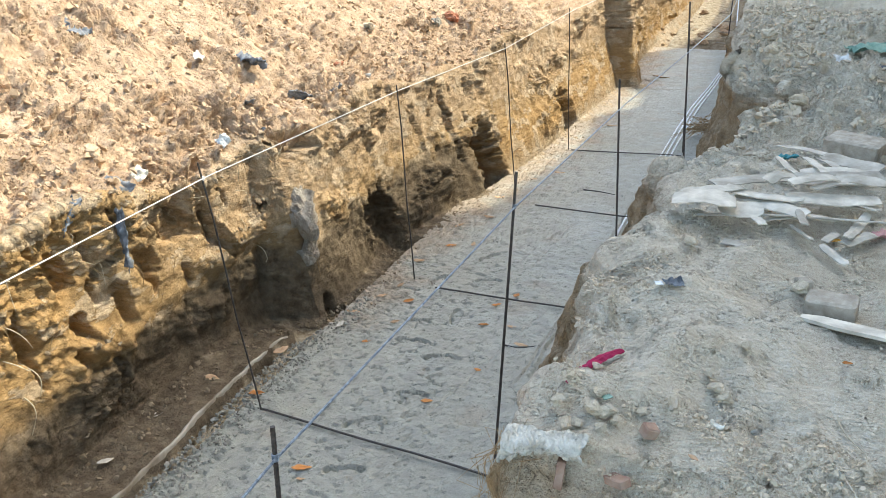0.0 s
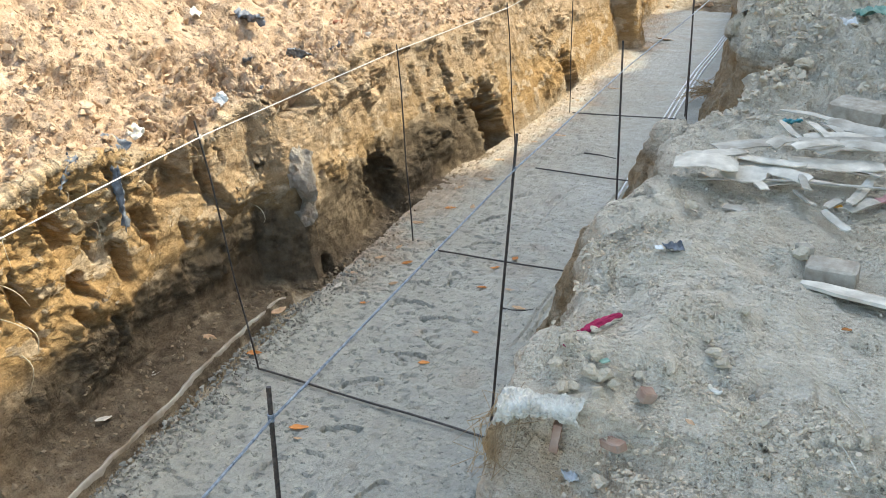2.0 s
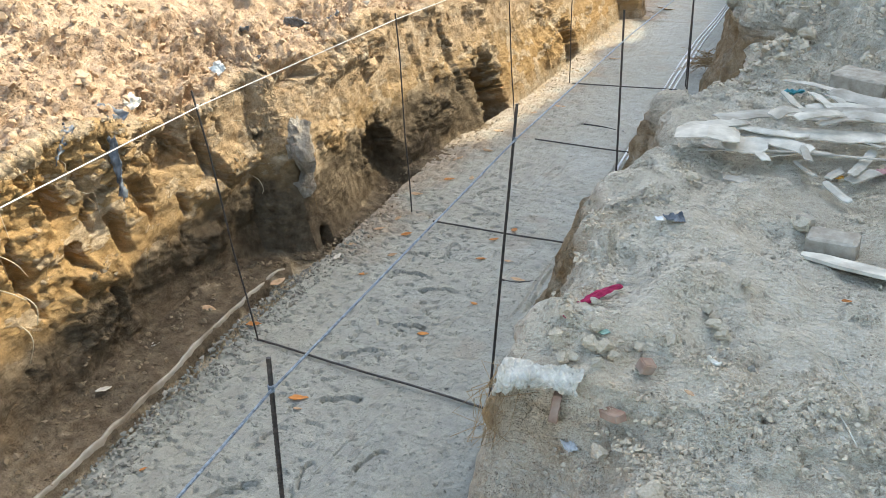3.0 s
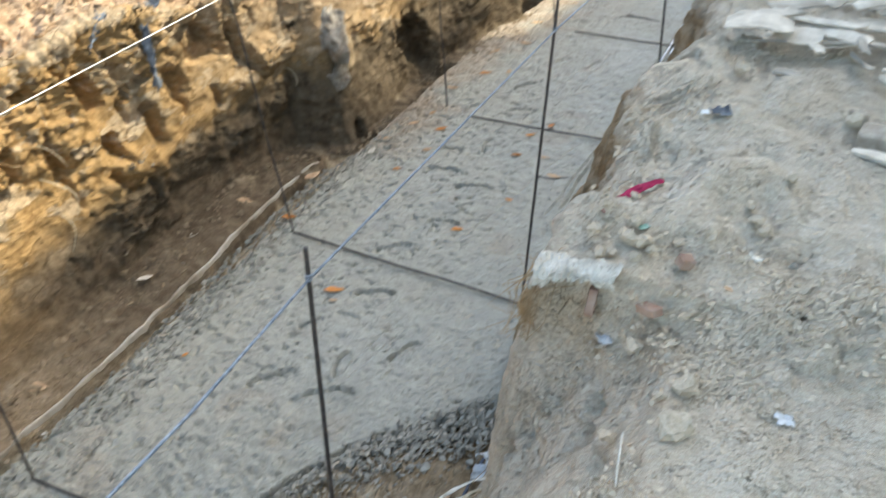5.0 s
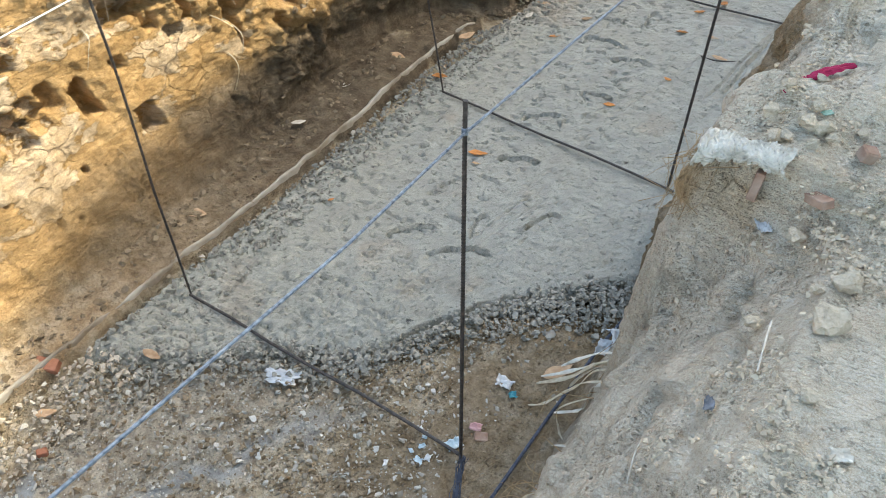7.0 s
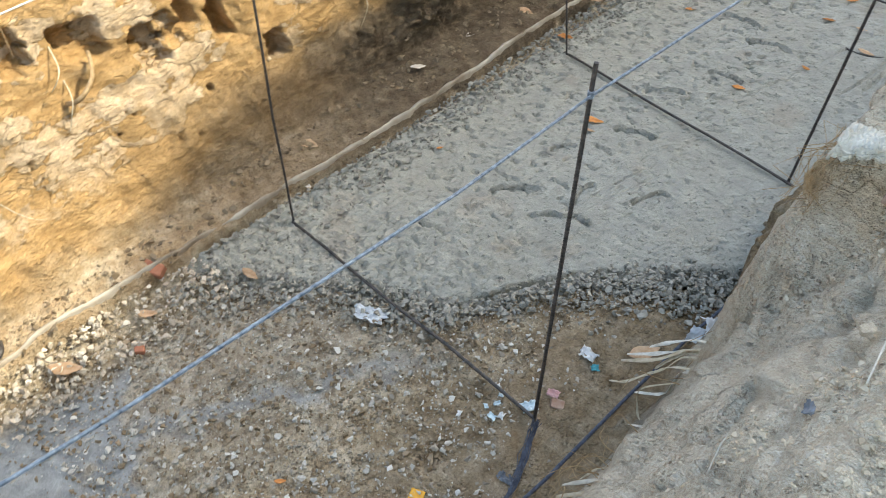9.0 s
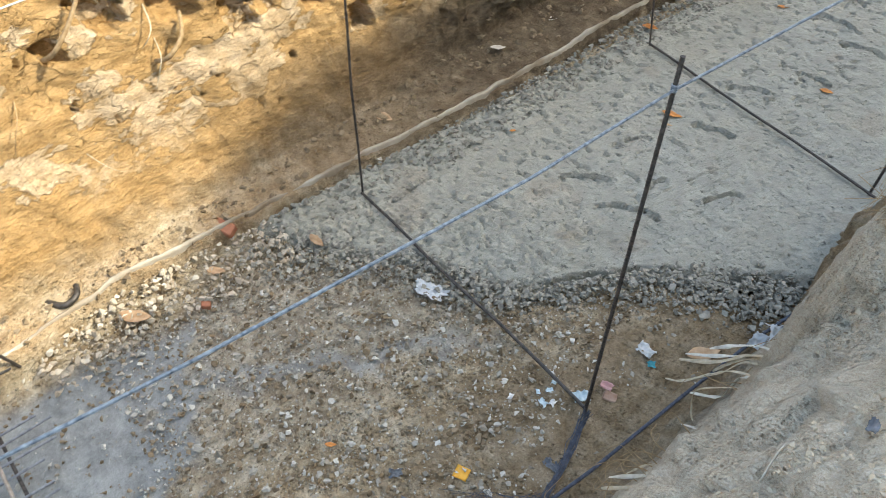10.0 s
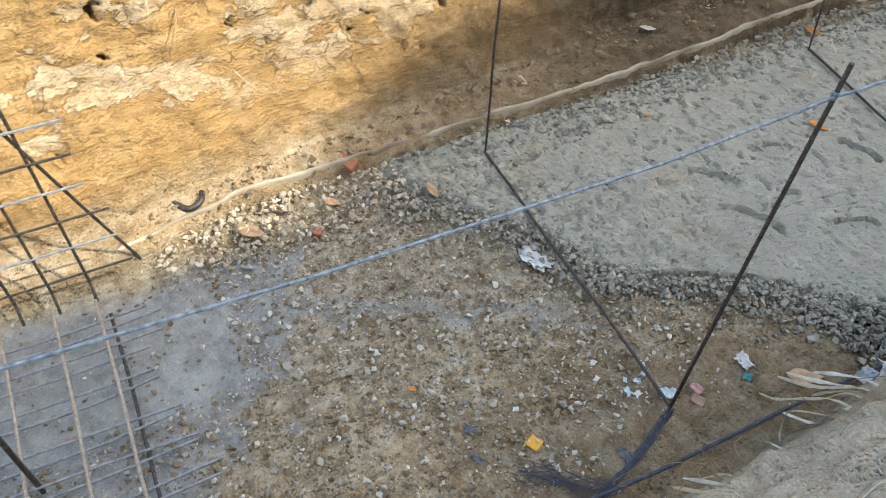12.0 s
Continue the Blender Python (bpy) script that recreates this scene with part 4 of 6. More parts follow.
# ---- long pale bars along the far side of the bed ----
for off, lift, start in ((0.0, 0.02, 5.3), (0.055, 0.022, 5.9), (0.11, 0.02, 7.8)):
    rod("long_bar", [(1.56 + off, start, lift), (1.6 + off, 7.2, lift), (1.62 + off, 8.3, lift), (1.66 + off, 9.7, lift), (1.72 + off, 11.0, lift), (1.86 + off * 0.8, 12.7, lift), (1.97 + off * 0.6, 14.4, lift + 0.01), (2.02 + off * 0.4, 15.6, 0.12), (2.02, 17.2, 0.42 + off), (1.9, 20.0, 0.95 + off), (1.8, 23.0, 1.3 + off)],
        0.0115, GALV, None, 8, label="long pale steel bar lying along the bed's side", category="steel bar", group="long bars along the trench")
for y, z in ((15.9, 0.22), (16.4, 0.36), (17.0, 0.5)):
    rod("tie_bar", [(1.72, y, z + 0.02), (2.02, y + 0.05, z), (2.32, y, z + 0.03)], 0.009, RUSTY, None, 6, label="short rusty bar tied across the long bars", category="steel bar", group="short bars at the far end")
# bar lying along the foot of the bank
rod("loose_bar", [(1.74, -0.52, 0.03), (1.757, -0.2, 0.035), (1.757, 0.3, 0.04), (1.765, 0.75, 0.045), (1.81, 1.33, 0.05), (1.84, 1.7, 0.04)], 0.0068, THREAD, None, 8, 0.014, label="dark blue-black bar lying at the foot of the bank", category="steel bar")


# ---- footing mat with an upturned side ----
def footing_mat():
    f = new("footing_mat")
    tagged(f, "tied rebar footing mat with an upturned end, on wet cement", "rebar mat")
    rng = random.Random(7)
    for y, x0, mt, z in ((-2.05, 0.15, RUSTY, 0.088), (-1.885, 0.19, RUSTY, 0.088), (-1.85, 0.24, STEEL, 0.03), (-2.25, 0.12, RUSTY, 0.088), (-2.42, 0.12, RUSTY, 0.088)):
        rod("long_bar", [(x0, y, z), (0.6, y + 0.004, z - 0.003), (1.05, y - 0.002, z), (1.55, y + 0.008, z)], 0.0068, mt, f, 7, 0.014)
    for i, x in enumerate((0.3, 0.345, 0.43, 0.49, 0.6, 0.655, 0.78, 0.83, 0.915, 0.96, 1.08, 1.125, 1.25, 1.3, 1.42)):
        end = -1.66 + rng.uniform(-0.09, 0.05)
        rod("cross_bar", [(x - 0.03, -3.1, 0.074), (x, -2.0, 0.072 - 0.01 * (i % 2)), (x + 0.02 * rng.uniform(-1, 1), end, 0.07)], 0.0052, DULL, f, 6, 0.014)
    for i, y in enumerate((-1.885, -2.03, -2.17, -2.32, -2.5)):
        rod("upright", [(0.16, y, 0.04), (0.11, y, 0.12), (0.1, y - 0.01, 0.6), (0.1, y - 0.02, 1.15)], 0.006, STEEL, f, 7, 0.014)
    for i, z in enumerate((0.17, 0.325, 0.47, 0.62, 0.765, 0.915)):
        end = -1.72 + rng.uniform(-0.04, 0.06)
        rod("side_bar", [(0.105, -3.1, z), (0.108, -2.2, z + 0.004), (0.112, end, z + 0.006)], 0.0052, DULL if i % 2 else STEEL, f, 6, 0.014)
    rod("brace", [(0.1, -1.93, 0.93), (0.06, -1.79, 0.45), (0.01, -1.675, 0.05)], 0.0065, STEEL, f, 7, 0.014)
    for x, y in ((0.9, -2.21), (1.06, -2.3)):
        rod("starter_bar", [(x, y, 0.02), (x, y - 0.005, 0.7), (x + 0.01, y - 0.01, 1.2)], 0.009, STEEL, f, 8, 0.014)


footing_mat()


# ---- the ledge left of the bed: a thin lip of cement scum ----
def ledge_edge():
    ys = np.linspace(-1.75, 2.9, 420)
    k = keyed(ys, (-1.75, -0.02), (-1.2, -0.155), (0.6, -0.17), (1.3, -0.205), (2.0, -0.25), (2.75, -0.285), (2.9, -0.3))
    q = np.stack([ys * 0, ys, ys * 0], -1)
    broken = smooth(-0.1, 0.25, fbm(q, 1.7, 4, 91, 0.6) + 0.4)
    right = k + 0.006 + 0.008 * fbm(q, 5, 4, 95, 0.6) - 0.012 * (1 - broken)
    wide = 0.006 + 0.016 * broken + 0.008 * fbm(q, 9, 3, 93)
    lip = 0.014 + 0.006 * fbm(q, 7, 2, 92)
    strip_pts = _flat[(_flat[:, 1] > -1.9) & (_flat[:, 1] < 3.0) & (_flat[:, 0] > -0.4) & (_flat[:, 0] < 0.0)]
    level = np.array([strip_pts[(np.abs(strip_pts[:, 1] - b) < 0.02) & (np.abs(strip_pts[:, 0] - a + 0.055) < 0.02)][:, 2].mean() for a, b in zip(right, ys)])
    level = np.where(np.isnan(level), 0.075, level)
    for _ in range(12):
        level[1:-1] = (level[:-2] + level[1:-1] + level[2:]) / 3
    zz = level + 0.002 + 0.004 * fbm(q, 4, 3, 97) - 0.02 * (1 - broken)
    pts = np.stack([np.stack([right - a * wide, ys, zz + b + c * lip], -1) for a, b, c in ((0.06, -0.03, -1), (0.0, -0.004, -0.6), (0.02, 0.003, 0), (0.25, 0.004, 0), (0.6, 0.0, 0), (0.95, -0.006, 0), (1.15, -0.02, -0.6))], 1)
    put("trim", grid_mesh("ledge_edge", pts, LEDGE), None, "pale cement lip along the earth ledge beside the bed", "cement lip", kind="structure")


ledge_edge()


# ---- loose stones, past counting ----
def scatter(n, seed, place, lo, hi, power=2.0):
    rng = np.random.default_rng(seed)
    out, sizes = [], []
    while len(out) < n:
        p = place(rng)
        if p is not None:
            out.append(p)
            sizes.append(lo + (hi - lo) * rng.random() ** power)
    return out, sizes


def kerb_x(y):
    return float(keyed(y, (-1.75, -0.02), (-1.2, -0.155), (0.6, -0.17), (1.3, -0.205), (2.0, -0.25), (2.7, -0.27), (3.2, -0.14), (4.2, -0.1)))


def near_edge_y(x):
    return float(near_edge_at(x))


def on_strip(rng):
    y = rng.uniform(-1.62, 3.7)
    width = float(keyed(y, (-1.6, 0.24), (-0.4, 0.32), (0.2, 0.26), (1.2, 0.2), (2.4, 0.24), (3.0, 0.2), (3.7, 0.08)))
    u = rng.random() ** 1.5
    return (kerb_x(y) + 0.04 + width * u, y, 0.012 + 0.03 * (1 - u) * rng.random())


def on_edge(rng):
    x = rng.uniform(-0.05, 1.9)
    off = rng.normal(0.0, 0.1) * float(keyed(x, (0, 1.4), (0.6, 0.7), (1.1, 0.8), (1.6, 1.3), (1.9, 1.6)))
    y = near_edge_y(x) + off - 0.02
    return (x, y, 0.018 if off > 0.02 else -0.008 + 0.03 * rng.random())


def on_soil(rng):
    x, y = rng.uniform(0.0, 1.75), rng.uniform(-2.6, 1.0)
    if y > near_edge_y(x) - 0.02 or (x < 0.75 and y < -1.45 and rng.random() < 0.85):
        return None
    return (x, y, -0.014)


def on_bed(rng):
    x, y = rng.uniform(-0.05, 1.7), rng.uniform(0.2, 7.5)
    if y < near_edge_y(x) or rng.random() > 0.35 + 0.65 * max(0.0, 1 - (x - kerb_x(min(y, 4.2))) / 0.5):
        return None
    return (max(x, float(left_foot(y)) + 0.05), y, 0.004)


def on_bank(rng):
    x, y = 2.12 + 1.6 * rng.random() ** 1.3, -1.1 + 6.5 * rng.random() ** 1.8
    if x < float(right_lip(y)) - 0.02:
        return None
    if noise.noise((x * 2.1, y * 2.1, 0.3)) + 0.8 * noise.noise((x * 7, y * 7, 1.3)) < rng.uniform(0.15, 0.7):
        return None
    if 2.05 < x < 2.38 and 0.24 < y < 0.4 or (2.35 < x < 3.4 and 1.95 < y < 3.0):
        return None
    return (x, y, height(x, y, 1.55))


def on_heap(rng):
    y = rng.uniform(0.3, 8.5)
    x = float(left_lip(y)) - 0.02 - 1.9 * rng.random() ** 1.6
    return (x, y, height(x, y, 1.7))


def at_foot(rng):
    y = rng.uniform(-1.7, 9.5)
    f = float(left_foot(y))
    x = f + 0.03 + 0.28 * rng.random() ** 2
    return (x, y, height(x, y, 0.05) if y < 3 else 0.01)


def split(rows, test):
    """Parts a scatter in two by a test of the place."""
    a = [(p, s) for p, s in zip(*rows) if test(p)]
    b = [(p, s) for p, s in zip(*rows) if not test(p)]
    return tuple(zip(*a)), tuple(zip(*b))


_far, _near = split(scatter(2300, 1, on_strip, 0.014, 0.046, 1.8), lambda p: p[1] > -0.45)
strewn("crushed_stone", *_far, CRUSHED, "loose crushed grey stone along the bed's edge", "crushed stone", 1)
strewn("crushed_stone", *_near, DUSTY_STONE, "dusty tan crushed stone along the earth ledge", "crushed stone", 21)
strewn("crushed_stone", *scatter(2200, 2, on_edge, 0.012, 0.044, 1.9), CRUSHED, "crushed grey stone at the broken edge of the concrete", "crushed stone", 2, 0.35)
def on_corner(rng):
    x = rng.uniform(1.3, 1.9)
    return (x, near_edge_y(x) + rng.normal(0.03, 0.13), 0.024 * rng.random())


strewn("crushed_stone", *scatter(450, 17, on_corner, 0.014, 0.046, 1.9), CRUSHED, "crushed grey stone where the bed meets the bank", "crushed stone", 17, 0.5)
def on_slope(rng):
    x, u = rng.uniform(0.05, 1.9), rng.random()
    return (x, near_edge_y(x) + 0.1 * u - 0.01, -0.045 + 0.068 * u)


strewn("crushed_stone", *scatter(1900, 25, on_slope, 0.012, 0.04, 1.8), CRUSHED, "crushed grey stone set in the slab's broken edge", "crushed stone", 25, 0.3)
strewn("stone_chips", *scatter(5200, 3, on_soil, 0.005, 0.04, 2.9), PALE_STONE, "pale stone chips trodden into brown soil", "stone chips", 3)
strewn("soil_crumbs", *scatter(6500, 4, on_soil, 0.005, 0.038, 2.6), FLOOR_CLOD, "brown soil crumbs on the trench bed", "soil crumbs", 4)
strewn("stone_chips", *scatter(9000, 23, on_soil, 0.004, 0.016, 1.6), PALE_STONE, "fine gravel trodden into brown soil", "gravel", 23)
strewn("soil_crumbs", *scatter(1800, 5, on_bed, 0.005, 0.028, 2.6), CRUSHED, "grit and crumbs lying on the concrete", "soil crumbs", 5)
strewn("soil_clods", *scatter(15000, 6, on_bank, 0.003, 0.021, 4.6), BANK_CLOD, "dusty grey soil clods on the bank", "soil clods", 6)
def on_far_bank(rng):
    x, y = 2.3 + 1.8 * rng.random(), rng.uniform(2.9, 10)
    if x < float(right_lip(y)) or noise.noise((x * 1.4, y * 1.1, 7.3)) < rng.uniform(-0.3, 0.3):
        return None
    return (x, y, height(x, y, 1.55))


strewn("soil_clods", *scatter(6500, 16, on_far_bank, 0.01, 0.08, 3.0), BANK_CLOD, "dusty clods and rubble further along the bank", "soil clods", 16)
strewn("soil_clods", *scatter(6500, 7, on_heap, 0.008, 0.075, 3.4), HEAP_CLOD, "dry sandy clods on the dug-out heap", "soil clods", 7)
strewn("soil_clods", *scatter(2600, 8, at_foot, 0.006, 0.05, 2.8), FLOOR_CLOD, "fallen soil at the foot of the cut face", "soil clods", 8)


# ---- single stones, bricks and blocks ----
def lump(name, x, y, size, material, label, category, seed, z=None, squash=(1, 0.8, 0.6), group=""):
    bm = bmesh.new()
    bmesh.ops.create_icosphere(bm, subdivisions=4 if size > 0.2 else 3, radius=0.5)
    cutter = random.Random(seed)
    planes = [Vector((cutter.gauss(0, 1), cutter.gauss(0, 1), cutter.gauss(0, 1))).normalized() for _ in range(9)]
    shift = Vector((seed * 3.7, seed * 1.3, 0))
    for v in bm.verts:
        n = v.co.normalized()
        facet = max(0.0, noise.cell(n * 1.6 + shift)) * 0.12
        r = 0.82 + 0.3 * noise.noise(n * 1.5 + shift) + 0.16 * noise.noise(n * 4 + shift) + 0.1 * noise.noise(n * 9 + shift) + 0.05 * noise.noise(n * 19 + shift) + facet
        for side in planes:
            over = v.co.dot(side) - 0.33
            if over > 0:
                v.co -= side * over
        v.co = Vector((v.co.x * squash[0], v.co.y * squash[1], v.co.z * squash[2])) * r
    me = bpy.data.meshes.new(name)
    bm.to_mesh(me)
    bm.free()
    me.materials.append(material)
    base = height(x, y, 1.55) if z is None else z
    return put(name, me, None, label, category, group, m=pose(x, y, base + size * squash[2] * 0.28, 0, 0, seed * 57) @ Matrix.Scale(size, 4))


for i, (x, y, s) in enumerate(((2.56, 0.025, 0.062), (2.557, -0.115, 0.08), (2.413, 0.175, 0.05), (2.415, -0.065, 0.04), (2.51, -0.02, 0.03), (2.533, 0.48, 0.045), (2.335, 0.4, 0.05), (2.371, 0.405, 0.05), (2.315, 0.42, 0.035), (2.298, 0.355, 0.03), (2.366, 0.351, 0.035),
                               (2.27, 0.349, 0.04), (2.396, 0.392, 0.03), (2.31, 0.57, 0.03), (2.61, 0.66, 0.035), (2.63, 0.6, 0.04), (2.66, 0.58, 0.04), (2.7, 0.8, 0.035), (2.47, 1.55, 0.05), (2.58, -0.34, 0.035), (2.34, 0.45, 0.04), (2.24, 0.4, 0.045), (2.45, 0.47, 0.03), (2.25, 0.46, 0.035), (2.99, 0.35, 0.035), (2.86, 1.38, 0.06),
                               (2.9, 4.4, 0.12), (2.7, 5.4, 0.14), (2.95, 6.0, 0.16), (2.66, 6.6, 0.15), (2.8, 7.4, 0.2))):
    lump("soil_clod", x, y, s * 1.3, BANK_CLOD, "dry grey clod of earth lying on the bank", "clod", 60 + i, squash=(1, 0.85, 0.75), group="clods on the bank")
lump("stone", 2.742, 0.5, 0.03, CRUSHED, "blue-grey angular stone on the dusty bank", "stone", 90)
lump("stone", 1.41, 0.68, 0.055, FLOOR_CLOD, "rounded brown stone on the trench soil", "stone", 91, z=-0.02)
lump("stone", 0.745, -0.13, 0.04, FLOOR_CLOD, "small brown stone on a torn plastic bag", "stone", 92, z=0.0)
for i, (x, y, s) in enumerate(((0.96, -1.16, 0.05), (0.9, -1.0, 0.045), (0.75, -1.27, 0.07), (1.15, -1.02, 0.04), (0.84, -1.1, 0.035), (1.12, -0.86, 0.035), (0.55, -0.98, 0.05), (0.5, -0.87, 0.04), (1.35, -0.28, 0.035), (1.22, -0.75, 0.04), (0.32, -1.57, 0.06), (0.45, -0.95, 0.05), (1.3, -0.95, 0.05), (0.3, -1.0, 0.04), (1.02, -0.32, 0.035))):
    lump("stone", x, y, s, PALE_STONE, "pale angular stone lying on brown trench soil", "stone", 100 + i, z=-0.025, squash=(1, 0.7, 0.4), group="pale stones on the trench soil")
for i, (px, py, pz, s) in enumerate(((-0.4, 3.38, 0.74, 0.62), (-0.5, 3.5, 1.0, 0.4), (-0.36, 3.34, 0.52, 0.34))):
    lump("mortar_lump", px, py, s, MORTAR, "grey lump of old mortar stuck in the cut face", "mortar lump", 130 + i, z=pz - 0.12, squash=(0.6, 0.75, 1.0), group="mortar lumps in the cut face")


def brick(name, x, y, z, turn, size, material, label, tilt=(0, 0), category="brick"):
    bm = bmesh.new()
    bmesh.ops.create_cube(bm, size=1)
    bmesh.ops.scale(bm, vec=size, verts=bm.verts)
    bmesh.ops.subdivide_edges(bm, edges=bm.edges[:], cuts=9, use_grid_fill=True)
    worn = 0.05 * min(size)
    for v in bm.verts:
        c = Vector(v.co)
        outer = [k for k in range(3) if abs(abs(c[k]) - size[k] / 2) < 1e-4]
        if len(outer) > 1:
            chip = worn * (1 + 2.5 * max(0.0, noise.noise(c * 22 + Vector((y, x, 3)))))
            for k in outer:
                v.co[k] -= math.copysign(chip, c[k])
        v.co += Vector(noise.noise_vector(c * 30 + Vector((x, y, 0)))) * 0.0025
    me = bpy.data.meshes.new(name)
    bm.to_mesh(me)
    bm.free()
    me.materials.append(material)
    return put(name, me, None, label, category, m=pose(x, y, z, tilt[0], tilt[1], turn))


brick("brick", 2.96, 1.33, height(2.96, 1.33) + 0.025, -12, (0.16, 0.1, 0.07), GREY_BLOCK, "brick crusted with grey mortar on the bank", (4, -3))
brick("brick", 2.87, 1.42, height(2.87, 1.42) + 0.01, 30, (0.05, 0.05, 0.04), GREY_BLOCK, "broken corner of a mortar-crusted brick")
brick("concrete_block", 3.16, 3.3, height(3.16, 3.3) + 0.035, -24, (0.28, 0.2, 0.09), GREY_BLOCK, "grey concrete block lying on the dusty bank", (3, 2), "concrete block")
brick("concrete_block", 3.47, 3.15, height(3.47, 3.15) + 0.05, 20, (0.3, 0.18, 0.12), GREY_BLOCK, "grey concrete block lying on the dusty bank", (-3, 2), "concrete block")
brick("brick", 2.483, 0.4, height(2.483, 0.4) + 0.012, 40, (0.042, 0.035, 0.036), OLD_BRICK, "broken dusty red brick on the bank", (10, 20))
brick("brick", 2.28, 0.268, 1.475, 5, (0.024, 0.05, 0.08), OLD_BRICK, "red brick standing in the earth under the sack", (-12, 6))
brick("brick", 2.43, 0.25, height(2.43, 0.25) - 0.008, -40, (0.07, 0.035, 0.025), OLD_BRICK, "red brick half buried in dust", (0, -18))
brick("brick", -0.17, -0.66, 0.06, 30, (0.1, 0.06, 0.05), BRICK, "broken red brick beside the crushed stone", (20, 10))
brick("brick", 0.14, -0.93, -0.005, 60, (0.04, 0.03, 0.03), BRICK, "chip of red brick on trench soil", (10, 10))
brick("brick", 1.57, 0.1, -0.004, 30, (0.055, 0.045, 0.03), OLD_BRICK, "brown brick fragment on the trench soil", (0, 10))


# ---- dead leaves ----
def leaf(x, y, z, turn, size, material, label, seed):
    rng = random.Random(seed)
    curl, fold = rng.uniform(0.1, 0.45), rng.uniform(0.1, 0.4)
    rows, cols = 9, 5
    pts = np.zeros((rows, cols, 3))
    for i in range(rows):
        t = i / (rows - 1)
        w = 0.26 * math.sin(math.pi * min(1, t * 0.96 + 0.02)) ** 0.8 * (1.1 - 0.45 * t)
        for j in range(cols):
            s = (j - 2) / 2
            pts[i, j] = (t - 0.5, s * w * (1 + 0.12 * rng.uniform(-1, 1)), abs(s) * w * fold + curl * (t - 0.5) ** 2 + 0.03 * rng.uniform(-1, 1))
    v, f = pts.reshape(-1, 3) * size, []
    for i in range(rows - 1):
        for j in range(cols - 1):
            a = i * cols + j
            f.append((a, a + 1, a + cols + 1, a + cols))
    me = mesh_of("leaf", v, f, material, True)
    ob = put("leaf", me, None, label, "leaf", "fallen leaves", m=pose(x, y, z + 0.006, rng.uniform(-8, 8), rng.uniform(-8, 8), turn))
    mod = ob.modifiers.new("thickness", "SOLIDIFY")
    mod.thickness = 0.0012
    return ob


TAN, ORANGE, PALE = (LEAF_BROWN, "dry tan leaf lying in the trench"), (LEAF_ORANGE, "curled orange-brown dead leaf in the trench"), (LEAF_PALE, "pale bleached leaf on the earth ledge")
for i, (x, y, z, turn, size, (mt, lb)) in enumerate((
        (0.94, 2.5, 0.01, 20, 0.075, ORANGE), (0.54, 1.66, 0.015, 25, 0.11, ORANGE), (-0.2, 2.66, 0.07, 70, 0.13, TAN), (-0.46, 1.74, 0.1, 80, 0.1, PALE), (-0.42, 1.24, 0.12, 60, 0.09, PALE), (-0.04, 3.43, 0.02, 10, 0.1, TAN),
        (0.25, 3.07, 0.01, 60, 0.09, ORANGE), (0.28, 3.75, 0.01, 40, 0.09, ORANGE), (0.96, 3.56, 0.01, 10, 0.08, ORANGE), (0.95, 3.9, 0.01, 30, 0.08, ORANGE), (1.05, 4.1, 0.01, 80, 0.09, ORANGE), (1.16, 3.59, 0.01, 15, 0.07, TAN),
        (-0.1, 2.2, 0.03, 25, 0.1, ORANGE), (-0.4, 2.16, 0.11, 5, 0.11, TAN), (0.32, 3.4, 0.01, 50, 0.08, TAN), (-0.33, 0.36, 0.1, 20, 0.13, TAN), (0.02, -0.81, 0.02, 35, 0.1, TAN), (0.04, -1.2, 0.02, 40, 0.15, TAN), (0.15, -0.36, 0.03, 5, 0.1, TAN),
        (-0.37, -0.4, 0.09, 30, 0.09, TAN), (1.06, -0.88, 0.0, 50, 0.045, ORANGE), (-0.2, -1.52, 0.09, 30, 0.11, TAN), (1.67, 0.54, 0.01, 60, 0.14, TAN), (0.58, 1.58, 0.01, 20, 0.05, TAN), (0.1, 4.0, 0.01, 80, 0.09, TAN), (0.05, 4.5, 0.01, 10, 0.11, TAN),
        (0.2, 4.9, 0.01, 30, 0.1, ORANGE), (0.1, 5.4, 0.01, 60, 0.12, TAN), (0.3, 5.7, 0.01, 0, 0.11, TAN), (0.22, 6.3, 0.01, 40, 0.12, TAN), (0.4, 7.0, 0.01, 75, 0.12, TAN), (0.62, 7.3, 0.01, 20, 0.12, TAN), (0.38, 5.0, 0.01, 100, 0.1, TAN), (0.8, 9.6, 0.01, 15, 0.16, TAN), (1.0, 13.2, 0.01, 0, 0.3, TAN),
        (0.05, 3.75, 0.02, 35, 0.09, TAN), (-0.03, 3.2, 0.03, 90, 0.09, PALE), (1.3, 3.35, 0.01, 10, 0.1, TAN), (-0.15, 0.2, 0.03, 10, 0.06, PALE), (0.1, 0.9, 0.01, 70, 0.04, ORANGE), (1.12, 2.95, 0.01, 160, 0.06, ORANGE))):
    leaf(x, y, z, turn, size, mt, lb, 200 + i)
leaf(2.98, 0.9, height(2.98, 0.9), 30, 0.035, LEAF_ORANGE, "small orange leaf on the dusty bank", 260)
leaf(2.6, 0.33, height(2.6, 0.33), 150, 0.03, LEAF_BROWN, "dry brown leaf on the dusty bank", 261)


